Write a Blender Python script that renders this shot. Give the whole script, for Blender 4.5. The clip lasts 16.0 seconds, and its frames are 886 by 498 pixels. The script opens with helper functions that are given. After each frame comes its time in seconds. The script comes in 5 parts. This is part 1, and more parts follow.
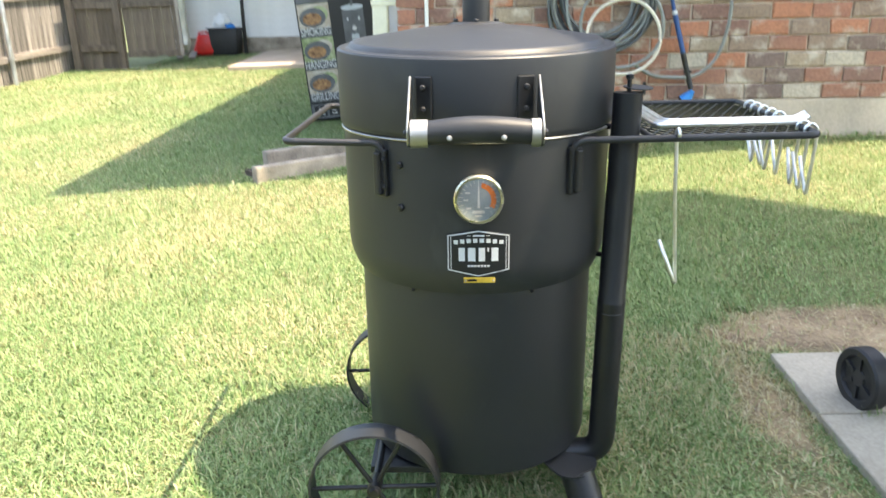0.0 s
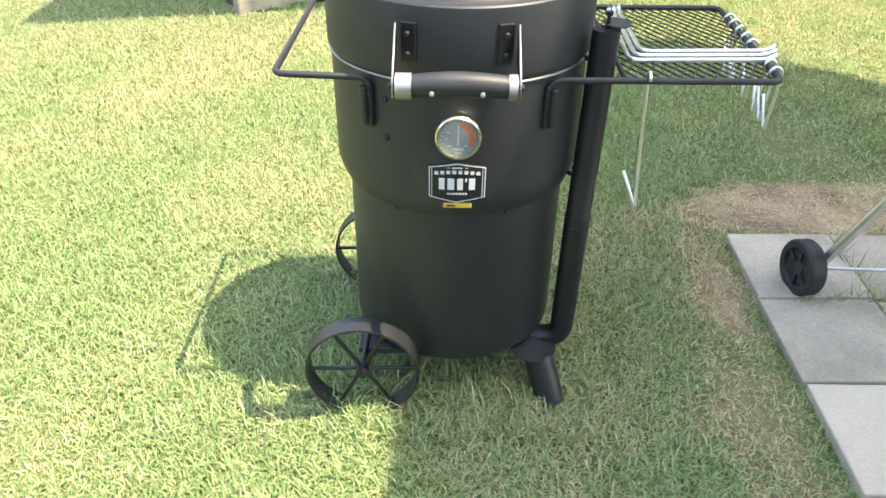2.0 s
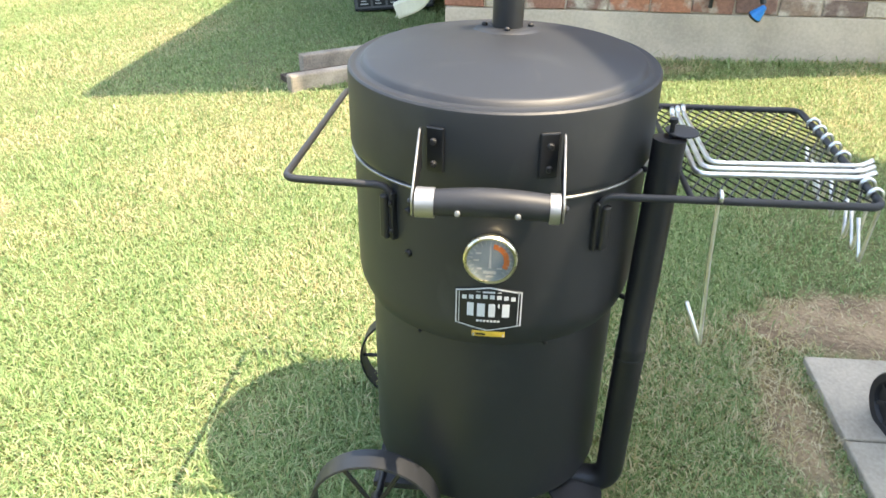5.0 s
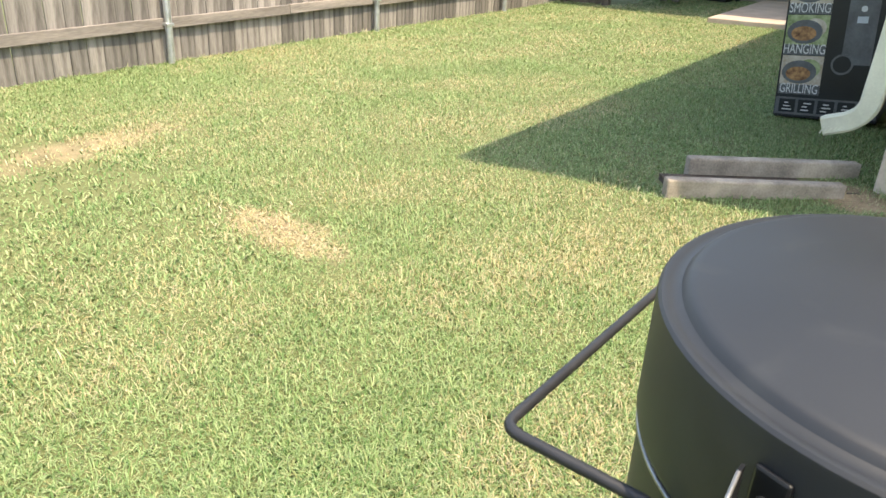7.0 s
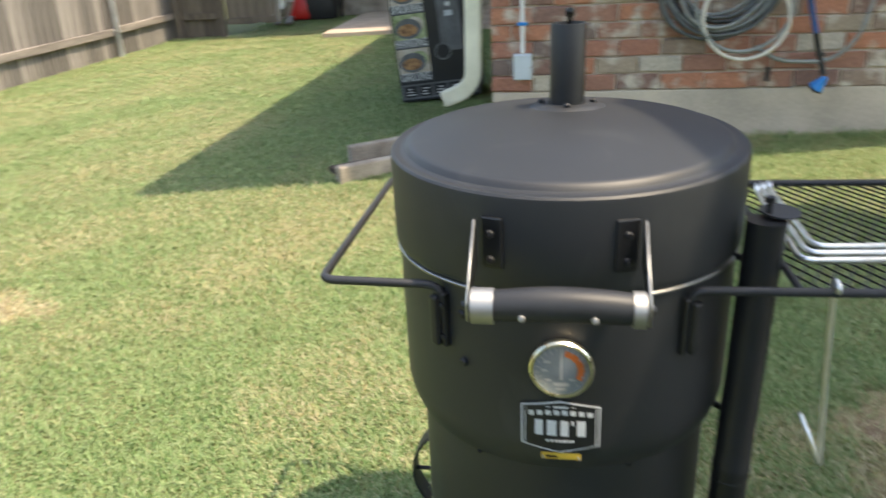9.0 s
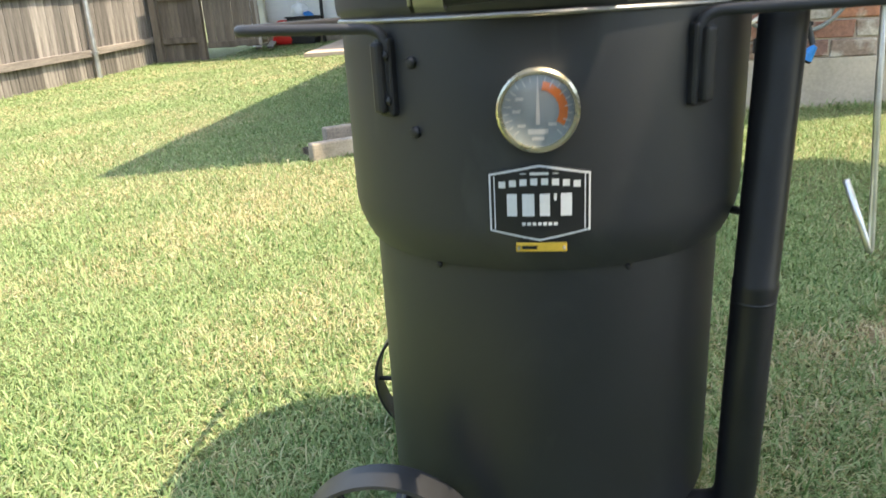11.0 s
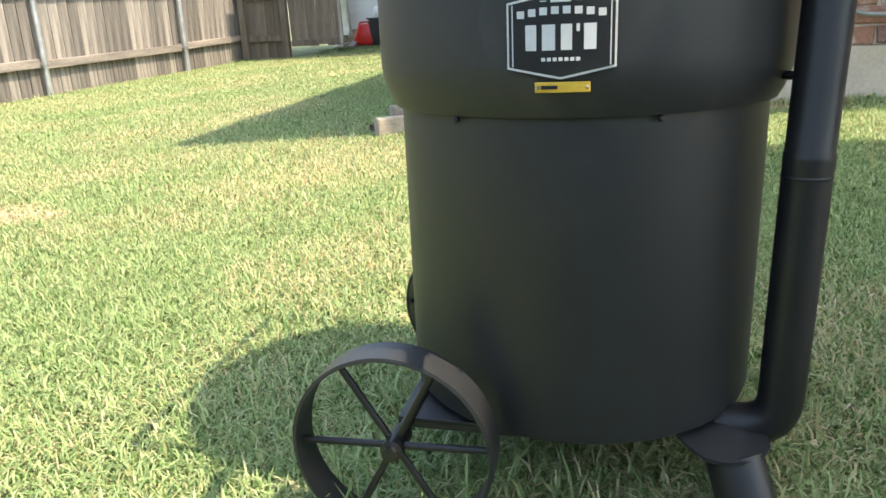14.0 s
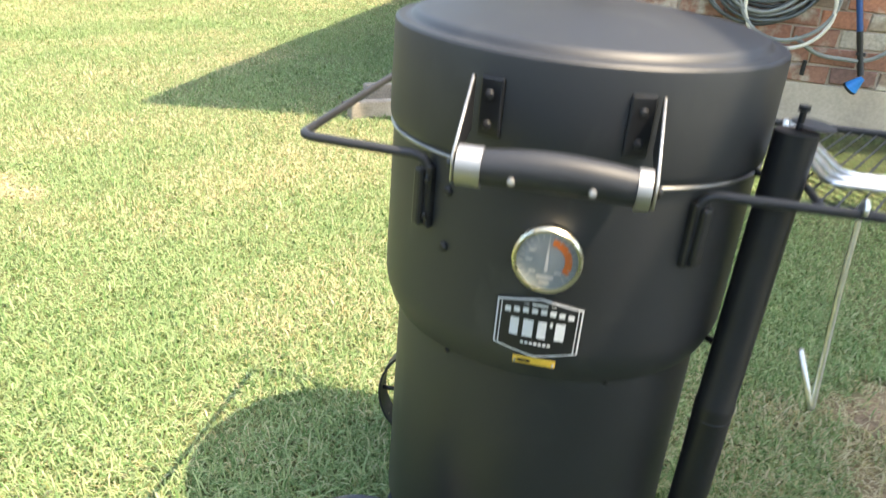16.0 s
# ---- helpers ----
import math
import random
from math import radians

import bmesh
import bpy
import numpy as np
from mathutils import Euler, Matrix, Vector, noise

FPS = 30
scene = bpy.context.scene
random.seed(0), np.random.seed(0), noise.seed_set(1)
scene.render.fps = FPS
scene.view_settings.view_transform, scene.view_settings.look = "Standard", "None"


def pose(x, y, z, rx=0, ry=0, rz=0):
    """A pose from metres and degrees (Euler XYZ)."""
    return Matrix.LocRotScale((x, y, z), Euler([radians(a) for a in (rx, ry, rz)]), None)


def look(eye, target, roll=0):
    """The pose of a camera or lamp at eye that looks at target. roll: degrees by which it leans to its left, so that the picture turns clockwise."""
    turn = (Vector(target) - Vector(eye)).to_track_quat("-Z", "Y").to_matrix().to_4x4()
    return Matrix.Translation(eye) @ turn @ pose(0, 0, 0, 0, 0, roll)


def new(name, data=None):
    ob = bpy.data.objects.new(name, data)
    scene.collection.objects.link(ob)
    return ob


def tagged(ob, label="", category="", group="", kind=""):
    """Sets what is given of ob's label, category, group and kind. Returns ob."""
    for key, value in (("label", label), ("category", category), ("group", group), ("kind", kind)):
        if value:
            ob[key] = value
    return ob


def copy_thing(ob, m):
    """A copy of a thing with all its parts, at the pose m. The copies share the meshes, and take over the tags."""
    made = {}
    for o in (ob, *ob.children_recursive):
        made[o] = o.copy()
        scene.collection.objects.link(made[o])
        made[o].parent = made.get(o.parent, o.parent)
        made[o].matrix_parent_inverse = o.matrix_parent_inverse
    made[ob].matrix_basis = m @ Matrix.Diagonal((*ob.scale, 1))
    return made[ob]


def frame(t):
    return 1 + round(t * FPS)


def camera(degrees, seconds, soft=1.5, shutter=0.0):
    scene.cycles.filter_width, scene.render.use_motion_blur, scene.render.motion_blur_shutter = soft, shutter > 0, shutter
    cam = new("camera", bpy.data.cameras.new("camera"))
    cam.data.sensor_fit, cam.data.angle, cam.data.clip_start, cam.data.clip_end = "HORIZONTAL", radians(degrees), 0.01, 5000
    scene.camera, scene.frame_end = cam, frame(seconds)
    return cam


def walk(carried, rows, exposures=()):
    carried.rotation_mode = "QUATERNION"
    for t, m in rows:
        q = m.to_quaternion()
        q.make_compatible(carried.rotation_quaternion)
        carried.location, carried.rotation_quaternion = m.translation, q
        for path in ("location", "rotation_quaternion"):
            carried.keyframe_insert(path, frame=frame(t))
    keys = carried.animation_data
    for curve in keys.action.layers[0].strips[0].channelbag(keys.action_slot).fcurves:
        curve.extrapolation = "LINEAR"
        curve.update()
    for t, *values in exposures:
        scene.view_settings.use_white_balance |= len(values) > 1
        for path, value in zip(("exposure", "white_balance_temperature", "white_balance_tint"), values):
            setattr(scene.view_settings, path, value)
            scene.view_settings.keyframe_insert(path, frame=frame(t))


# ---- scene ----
cam = camera(62.4, 16.0, shutter=0.3)
EXPOSURES = [(0, 2.38, 7200, 10), (3, 2.34, 7200, 10), (5.5, 2.30, 7200, 10), (6.3, 1.93, 7200, 10), (7, 1.71, 7200, 10), (9, 1.57, 7200, 10), (11.4, 2.07, 7200, 10), (13, 2.01, 7200, 10), (15, 2.15, 7200, 10), (16, 2.20, 7200, 10)]
PATH = [
    (0, (-0.025, -1.443, 0.965), (-0.082, 0.457, 0.345), -1.0),
    (0.5, (-0.027, -1.401, 1.138), (-0.001, 0.368, 0.205), -0.7),
    (1, (0.048, -1.497, 1.198), (0.081, 0.224, 0.179), 0.2),
    (1.5, (0.077, -1.543, 1.225), (0.034, 0.168, 0.19), 1.7),
    (2, (-0.013, -1.459, 1.222), (-0.029, 0.206, 0.113), 0.8),
    (2.5, (-0.066, -1.425, 1.211), (0.227, 0.242, 0.146), 2.0),
    (3, (-0.094, -1.408, 1.211), (0.232, 0.268, 0.169), -1.8),
    (3.2, (-0.111, -1.401, 1.216), (0.039, 0.311, 0.193), -5.6),
    (5.3, (0.03, -1.149, 1.202), (-0.179, 0.606, 0.267), 1.9),
    (5.5, (-0.001, -1.04, 1.194), (-0.229, 0.724, 0.28), 2.6),
    (6, (-0.063, -0.855, 1.21), (-0.298, 0.964, 0.413), 1.8),
    (6.5, (-0.042, -0.721, 1.241), (-1.027, 0.835, 0.461), 0.9),
    (7, (-0.036, -0.713, 1.202), (-1.131, 0.75, 0.389), 3.0),
    (7.5, (-0.042, -0.807, 1.138), (-1.088, 0.688, 0.319), 1.8),
    (8, (-0.017, -0.864, 1.144), (-0.839, 0.81, 0.42), 0.9),
    (8.5, (0.039, -0.906, 1.169), (-0.761, 0.782, 0.455), -1.8),
    (9, (-0.002, -1.096, 1.164), (-0.322, 0.735, 0.425), -2.8),
    (9.2, (-0.01, -1.149, 1.164), (-0.189, 0.699, 0.421), -3.6),
    (11.3, (0.012, -0.997, 0.696), (-0.345, 0.882, 0.112), -3.2),
    (11.5, (0.008, -1.004, 0.657), (-0.446, 0.862, 0.098), -2.4),
    (12, (0.022, -1.045, 0.611), (-0.546, 0.791, 0.058), -1.9),
    (12.5, (0.039, -1.027, 0.605), (-0.575, 0.793, 0.047), -2.2),
    (13, (0.054, -1.013, 0.588), (-0.536, 0.814, 0.029), -2.5),
    (13.5, (0.06, -0.997, 0.58), (-0.482, 0.842, 0.012), -2.6),
    (14, (0.068, -0.994, 0.584), (-0.42, 0.855, -0.001), -2.6),
    (14.5, (0.059, -0.991, 0.568), (-0.395, 0.862, -0.035), -3.0),
    (15, (0.043, -0.974, 0.556), (-0.381, 0.875, -0.078), -2.3),
    (15.5, (0.051, -1.003, 0.682), (-0.352, 0.845, 0.032), 1.7),
    (16, (0.018, -1.058, 1.01), (-0.307, 0.746, 0.209), 5.0),
]
walk(cam, [(t, look(eye, target, roll)) for t, eye, target, roll in PATH], EXPOSURES)

# ---------------- light ----------------
SUN = Vector((-0.44, 0.075, -1.0)).normalized()
sun = new("sun", bpy.data.lights.new("sun", "SUN"))
sun.data.energy, sun.data.angle, sun.data.color = 2.45, radians(0.53), (1.0, 0.88, 0.72)
sun.matrix_world = look(-SUN * 20, (0, 0, 0))
world = bpy.data.worlds.new("sky")
scene.world = world
world.use_nodes = True
wn = world.node_tree
sky = wn.nodes.new("ShaderNodeTexSky")
sky.sky_type, sky.sun_disc = "NISHITA", False
sky.sun_elevation, sky.sun_rotation = radians(65.9), radians(99.7)
sky.air_density, sky.dust_density = 1.2, 2.0
wn.links.new(sky.outputs[0], wn.nodes["Background"].inputs[0])
wn.nodes["Background"].inputs[1].default_value = 0.15


# ---------------- helpers ----------------
def smooth(a, b, x):
    t = np.clip((np.asarray(x, float) - a) / (b - a), 0, 1)
    return t * t * (3 - 2 * t)


def gz(x, y):
    """Height of the lawn: it falls gently away from the house."""
    x = np.clip(x, -9, 9)
    y = np.clip(y, -8, 16)
    return 0.03 * y + 0.02 * x + 0.06 * smooth(9.2, 11.2, y)


def part(name, bm, material, parent=None, label="", sm=False, at=None):
    me = bpy.data.meshes.new(name)
    bm.normal_update()
    bm.to_mesh(me)
    bm.free()
    if sm:
        me.shade_smooth() if sm is True else me.set_sharp_from_angle(angle=radians(sm))
    me.materials.append(material)
    ob = new(name, me)
    if parent is not None:
        ob.parent = parent
    if at is not None:
        ob.matrix_basis = at
    if label:
        tagged(ob, label)
    return ob


def share(name, mesh, parent, m):
    ob = new(name, mesh)
    ob.parent = parent
    ob.matrix_basis = m
    return ob


def thing(name, m, label, category, group="", kind=""):
    ob = new(name)
    ob.empty_display_size = 0.1
    ob.matrix_basis = m
    return tagged(ob, label, category, group, kind)


def bm_box(x0, x1, y0, y1, z0, z1, bevel=0.0, bm=None):
    bm = bm or bmesh.new()
    g = bmesh.ops.create_cube(bm, size=1)
    bmesh.ops.scale(bm, vec=(x1 - x0, y1 - y0, z1 - z0), verts=g["verts"])
    bmesh.ops.translate(bm, vec=((x0 + x1) / 2, (y0 + y1) / 2, (z0 + z1) / 2), verts=g["verts"])
    if bevel:
        es = list({e for v in g["verts"] for e in v.link_edges})
        bmesh.ops.bevel(bm, geom=es, offset=bevel, segments=2, affect="EDGES", profile=0.5)
    return bm


def bm_lathe(profile, n=64, bm=None, m=None):
    """Turn a profile of (radius, z) about the z axis."""
    bm = bm or bmesh.new()
    rings = []
    for r, z in profile:
        if r < 1e-6:
            rings.append([bm.verts.new((0, 0, z))])
        else:
            rings.append([bm.verts.new((r * math.cos(a), r * math.sin(a), z)) for a in (2 * math.pi * k / n for k in range(n))])
    for p, q in zip(rings, rings[1:]):
        for k in range(n):
            l = (k + 1) % n
            if len(p) == 1 and len(q) == 1:
                continue
            if len(p) == 1:
                bm.faces.new((p[0], q[l], q[k]))
            elif len(q) == 1:
                bm.faces.new((p[k], p[l], q[0]))
            else:
                bm.faces.new((p[k], p[l], q[l], q[k]))
    bmesh.ops.recalc_face_normals(bm, faces=bm.faces[:])
    if m is not None:
        bmesh.ops.transform(bm, matrix=m, verts=[v for r in rings for v in r])
    return bm


def rounded(points, radius, steps=5):
    """A polyline with its inner corners rounded."""
    pts = [Vector(p) for p in points]
    out = [pts[0]]
    for a, b, c in zip(pts, pts[1:], pts[2:]):
        u, w = (a - b), (c - b)
        r = min(radius, u.length * 0.49, w.length * 0.49)
        p, q = b + u.normalized() * r, b + w.normalized() * r
        for k in range(steps + 1):
            s = k / steps
            out.append((1 - s) ** 2 * p + 2 * s * (1 - s) * b + s * s * q)
    return out + [pts[-1]]


def bm_tube(points, radius, n=12, bm=None, caps=True, closed=False):
    """A round bar along points; radius may be a list."""
    bm = bm or bmesh.new()
    pts = [Vector(p) for p in points]
    rr = radius if isinstance(radius, (list, tuple)) else [radius] * len(pts)
    rings, up = [], None
    for i, p in enumerate(pts):
        if closed:
            d = (pts[(i + 1) % len(pts)] - pts[i - 1]).normalized()
        else:
            d = (pts[min(i + 1, len(pts) - 1)] - pts[max(i - 1, 0)]).normalized()
        if up is None:
            up = d.orthogonal().normalized()
        up = (up - d * up.dot(d)).normalized()
        side = d.cross(up)
        rings.append([bm.verts.new(p + (up * math.cos(a) + side * math.sin(a)) * rr[i]) for a in (2 * math.pi * k / n for k in range(n))])
    pairs = list(zip(rings, rings[1:])) + ([(rings[-1], rings[0])] if closed else [])
    for p, q in pairs:
        for k in range(n):
            l = (k + 1) % n
            bm.faces.new((p[k], p[l], q[l], q[k]))
    if caps and not closed:
        bm.faces.new(rings[0][::-1])
        bm.faces.new(rings[-1])
    return bm


def bm_prism(outline, depth, m=None, bm=None):
    """A flat plate in xz, its outline extruded along +y by depth."""
    bm = bm or bmesh.new()
    a = [bm.verts.new((x, 0, z)) for x, z in outline]
    b = [bm.verts.new((x, depth, z)) for x, z in outline]
    bm.faces.new(a)
    bm.faces.new(b[::-1])
    for k in range(len(a)):
        l = (k + 1) % len(a)
        bm.faces.new((a[l], a[k], b[k], b[l]))
    bmesh.ops.recalc_face_normals(bm, faces=bm.faces[:])
    if m is not None:
        bmesh.ops.transform(bm, matrix=m, verts=a + b)
    return bm


def wrap(bm, radius):
    """Bend a plate that stands at y = 0 onto a drum of that radius whose axis is z: y grows outwards as -y."""
    for v in bm.verts:
        a = v.co.x / radius
        r = radius - v.co.y
        v.co = Vector((r * math.sin(a), -r * math.cos(a), v.co.z))
    return bm


# ---------------- materials ----------------
def material(name, base, rough=0.5, metal=0.0, vary=0.15, scale=6.0, fine=80.0, bump=0.1, other=None, spec=0.5, coat=0.0, per_object=0.0, stretch=(1, 1, 1), dist=0.002):
    m = bpy.data.materials.new(name)
    m.use_nodes = True
    nt = m.node_tree
    b = nt.nodes["Principled BSDF"]
    N, Lk = nt.nodes.new, nt.links.new
    tc = N("ShaderNodeTexCoord")
    mp = N("ShaderNodeMapping")
    mp.inputs["Scale"].default_value = stretch
    Lk(tc.outputs["Object"], mp.inputs[0])
    big, small = N("ShaderNodeTexNoise"), N("ShaderNodeTexNoise")
    big.inputs["Scale"].default_value, big.inputs["Detail"].default_value = scale, 5
    small.inputs["Scale"].default_value, small.inputs["Detail"].default_value = fine, 3
    for t in (big, small):
        Lk(mp.outputs[0], t.inputs["Vector"])
    mixf = N("ShaderNodeMath")
    mixf.operation = "MULTIPLY_ADD"
    Lk(small.outputs[0], mixf.inputs[0])
    mixf.inputs[1].default_value = 0.45
    Lk(big.outputs[0], mixf.inputs[2])
    ramp = N("ShaderNodeMapRange")
    ramp.inputs["From Min"].default_value, ramp.inputs["From Max"].default_value = 0.5, 0.95
    Lk(mixf.outputs[0], ramp.inputs[0])
    mix = N("ShaderNodeMix")
    mix.data_type = "RGBA"
    other = other or tuple(min(1, c * (1 + 2.2 * vary)) for c in base)
    mix.inputs["A"].default_value = (*[c * (1 - vary) for c in base], 1)
    mix.inputs["B"].default_value = (*other, 1)
    Lk(ramp.outputs[0], mix.inputs["Factor"])
    out = mix.outputs["Result"]
    if per_object:
        info, hsv, mr = N("ShaderNodeObjectInfo"), N("ShaderNodeHueSaturation"), N("ShaderNodeMapRange")
        Lk(info.outputs["Random"], mr.inputs[0])
        mr.inputs["To Min"].default_value, mr.inputs["To Max"].default_value = 1 - per_object, 1 + per_object
        Lk(mr.outputs[0], hsv.inputs["Value"])
        Lk(out, hsv.inputs["Color"])
        out = hsv.outputs[0]
    Lk(out, b.inputs["Base Color"])
    rr = N("ShaderNodeMapRange")
    rr.inputs["To Min"].default_value, rr.inputs["To Max"].default_value = max(0, rough - 0.08), min(1, rough + 0.08)
    Lk(big.outputs[0], rr.inputs[0])
    Lk(rr.outputs[0], b.inputs["Roughness"])
    b.inputs["Metallic"].default_value = metal
    b.inputs["Specular IOR Level"].default_value = spec
    b.inputs["Coat Weight"].default_value = coat
    b.inputs["Coat Roughness"].default_value = 0.06
    if bump:
        bp = N("ShaderNodeBump")
        bp.inputs["Strength"].default_value, bp.inputs["Distance"].default_value = bump, dist
        Lk(mixf.outputs[0], bp.inputs["Height"])
        Lk(bp.outputs[0], b.inputs["Normal"])
    return m


M_DRUM = material("charcoal_paint", (0.0150, 0.0165, 0.0185), 0.49, 0.0, 0.14, 4, 900, 0.12, spec=0.60, dist=0.0006)

def dusty(m, tint):
    """Faint wiped smears of dust over a paint."""
    nt = m.node_tree
    N, Lk = nt.nodes.new, nt.links.new
    b = nt.nodes["Principled BSDF"]
    was = b.inputs["Base Color"].links[0].from_socket
    tc, mp, no = N("ShaderNodeTexCoord"), N("ShaderNodeMapping"), N("ShaderNodeTexNoise")
    mp.inputs["Scale"].default_value = (1.0, 1.0, 0.45)
    mp.inputs["Rotation"].default_value = (0.5, 0.4, 0)
    Lk(tc.outputs["Object"], mp.inputs[0])
    Lk(mp.outputs[0], no.inputs["Vector"])
    no.inputs["Scale"].default_value, no.inputs["Detail"].default_value, no.inputs["Distortion"].default_value = 9.0, 4, 1.4
    mr, mix = N("ShaderNodeMapRange"), N("ShaderNodeMix")
    mr.inputs["From Min"].default_value, mr.inputs["From Max"].default_value, mr.inputs["To Max"].default_value = 0.58, 0.74, 0.34
    Lk(no.outputs[0], mr.inputs[0])
    mix.data_type = "RGBA"
    Lk(mr.outputs[0], mix.inputs["Factor"])
    Lk(was, mix.inputs["A"])
    mix.inputs["B"].default_value = (*tint, 1)
    Lk(mix.outputs["Result"], b.inputs["Base Color"])


dusty(M_DRUM, (0.050, 0.052, 0.050))
M_BLACK = material("black_paint", (0.0095, 0.0100, 0.0110), 0.42, 0, 0.2, 12, 500, 0.08, dist=0.0005)
M_RIM = material("dark_bare_rim", (0.34, 0.33, 0.31), 0.42, 1.0, 0.2, 20, 300, 0.1, dist=0.0004)
M_GRIP = material("grip_coating", (0.021, 0.022, 0.024), 0.5, 0, 0.15, 20, 700, 0.12, dist=0.0005)
M_STEEL = material("brushed_steel", (0.43, 0.42, 0.395), 0.50, 1.0, 0.08, 20, 600, 0.1, stretch=(1, 1, 8), dist=0.0003)
M_BEZEL = material("pale_gilt_bezel", (0.74, 0.68, 0.50), 0.28, 1.0, 0.06, 30, 300, 0.04, dist=0.0003)
M_CHROME = material("zinc_wire", (0.78, 0.78, 0.76), 0.34, 1.0, 0.1, 30, 300, 0.05, dist=0.0003)
M_WHITE = material("white_print", (0.60, 0.61, 0.60), 0.45, 0, 0.04, 30, 300, 0.0)
M_BADGE = material("badge_black", (0.010, 0.011, 0.012), 0.42, 0, 0.1, 40, 600, 0.05, dist=0.0003)
M_YELLOW = material("yellow_plate", (0.62, 0.40, 0.05), 0.42, 0.0, 0.1, 60, 400, 0.05, dist=0.0003)
M_DIAL = material("dial_face", (0.30, 0.35, 0.37), 0.4, 0, 0.08, 40, 300, 0.0)
M_ORANGE = material("dial_orange", (0.75, 0.20, 0.04), 0.5, 0, 0.06, 40, 300, 0.0)
M_ENAMEL = material("black_enamel", (0.005, 0.005, 0.006), 0.17, 0, 0.2, 4, 60, 0.02, spec=0.34, dist=0.0005)
M_ALU = material("aluminium", (0.66, 0.66, 0.66), 0.33, 1.0, 0.08, 15, 300, 0.08, dist=0.0004)
M_ASHPAN = material("dull_aluminium", (0.56, 0.56, 0.54), 0.5, 0.75, 0.15, 9, 120, 0.15, dist=0.001)
M_RUBBER = material("black_plastic", (0.017, 0.017, 0.018), 0.55, 0, 0.2, 20, 200, 0.2, dist=0.001)
M_PAVER = material("concrete_paver", (0.345, 0.304, 0.238), 0.9, 0, 0.20, 4.5, 130, 0.22, per_object=0.10, dist=0.003)
M_PAVER_LIGHT = material("pale_paver", (0.48, 0.42, 0.335), 0.9, 0, 0.12, 4, 140, 0.15, dist=0.003)
M_CONC = material("foundation_concrete", (0.45, 0.385, 0.305), 0.88, 0, 0.14, 2.5, 60, 0.4, dist=0.004)
M_BLOCKC = material("weathered_concrete", (0.29, 0.245, 0.195), 0.9, 0, 0.3, 7, 90, 0.5, dist=0.004)
M_MORTAR = material("mortar", (0.40, 0.325, 0.26), 0.92, 0, 0.2, 8, 150, 0.5, dist=0.004)
M_FENCE = material("weathered_wood", (0.165, 0.145, 0.125), 0.9, 0, 0.45, 6, 55, 0.8, other=(0.31, 0.285, 0.255), per_object=0.38, stretch=(4, 4, 0.22), dist=0.004)
M_RAIL = material("weathered_rail", (0.21, 0.185, 0.16), 0.88, 0, 0.25, 5, 40, 0.4, stretch=(3, 0.35, 3), per_object=0.1, dist=0.004)
M_GATEW = material("old_gate_wood", (0.098, 0.080, 0.062), 0.85, 0, 0.3, 5, 40, 0.5, per_object=0.2, stretch=(3, 3, 0.35), dist=0.004)
M_GALV = material("galvanised_steel", (0.52, 0.54, 0.55), 0.45, 0.8, 0.12, 12, 120, 0.1, dist=0.001)
M_SIDING = material("white_siding", (0.74, 0.74, 0.72), 0.55, 0, 0.05, 3, 60, 0.1, dist=0.001)
M_CREAM = material("cream_gutter_paint", (0.66, 0.65, 0.52), 0.45, 0, 0.07, 6, 80, 0.1, dist=0.001)
M_GREYBOX = material("grey_plastic", (0.50, 0.55, 0.58), 0.5, 0, 0.06, 10, 100, 0.05, dist=0.001)
M_ROOF = material("roof_shingle", (0.13, 0.115, 0.10), 0.9, 0, 0.25, 5, 80, 0.5, dist=0.005)
M_SOFFIT = material("soffit_paint", (0.68, 0.66, 0.60), 0.6, 0, 0.06, 3, 60, 0.05)
M_WOODP = material("painted_post", (0.45, 0.40, 0.33), 0.7, 0, 0.12, 5, 60, 0.2)
M_SLAB = material("sunlit_slab", (0.45, 0.36, 0.28), 0.85, 0, 0.12, 3, 60, 0.3, dist=0.004)
M_RED = material("red_plastic", (0.55, 0.015, 0.012), 0.4, 0, 0.08, 10, 80, 0.05)
M_BAG = material("white_bag", (0.78, 0.80, 0.82), 0.4, 0, 0.05, 20, 80, 0.3, dist=0.01)
M_BLUE = material("blue_plastic", (0.02, 0.22, 0.62), 0.35, 0, 0.08, 20, 100, 0.05)
M_BLUEDARK = material("navy_sleeve", (0.02, 0.07, 0.22), 0.45, 0, 0.1, 30, 200, 0.1)
M_HOSE = material("grey_hose", (0.20, 0.21, 0.20), 0.5, 0, 0.15, 15, 120, 0.1, dist=0.001)
M_HOSEDARK = material("dark_hose", (0.07, 0.078, 0.08), 0.5, 0, 0.15, 15, 120, 0.1, dist=0.001)
M_HOSEPALE = material("pale_hose", (0.62, 0.58, 0.50), 0.5, 0, 0.1, 15, 120, 0.1, dist=0.001)
M_CARTON = material("carton_black", (0.011, 0.011, 0.012), 0.4, 0, 0.15, 6, 100, 0.05)
M_KRAFT = material("carton_board", (0.38, 0.27, 0.16), 0.85, 0, 0.1, 6, 100, 0.2)
M_TAN = material("photo_tan", (0.50, 0.38, 0.24), 0.45, 0, 0.3, 14, 60, 0.0, other=(0.62, 0.58, 0.5))
M_FOOD = material("photo_food", (0.20, 0.07, 0.03), 0.45, 0, 0.5, 25, 70, 0.0, other=(0.55, 0.30, 0.12))
M_LEAFP = material("photo_green", (0.22, 0.32, 0.10), 0.45, 0, 0.4, 12, 60, 0.0, other=(0.50, 0.55, 0.32))
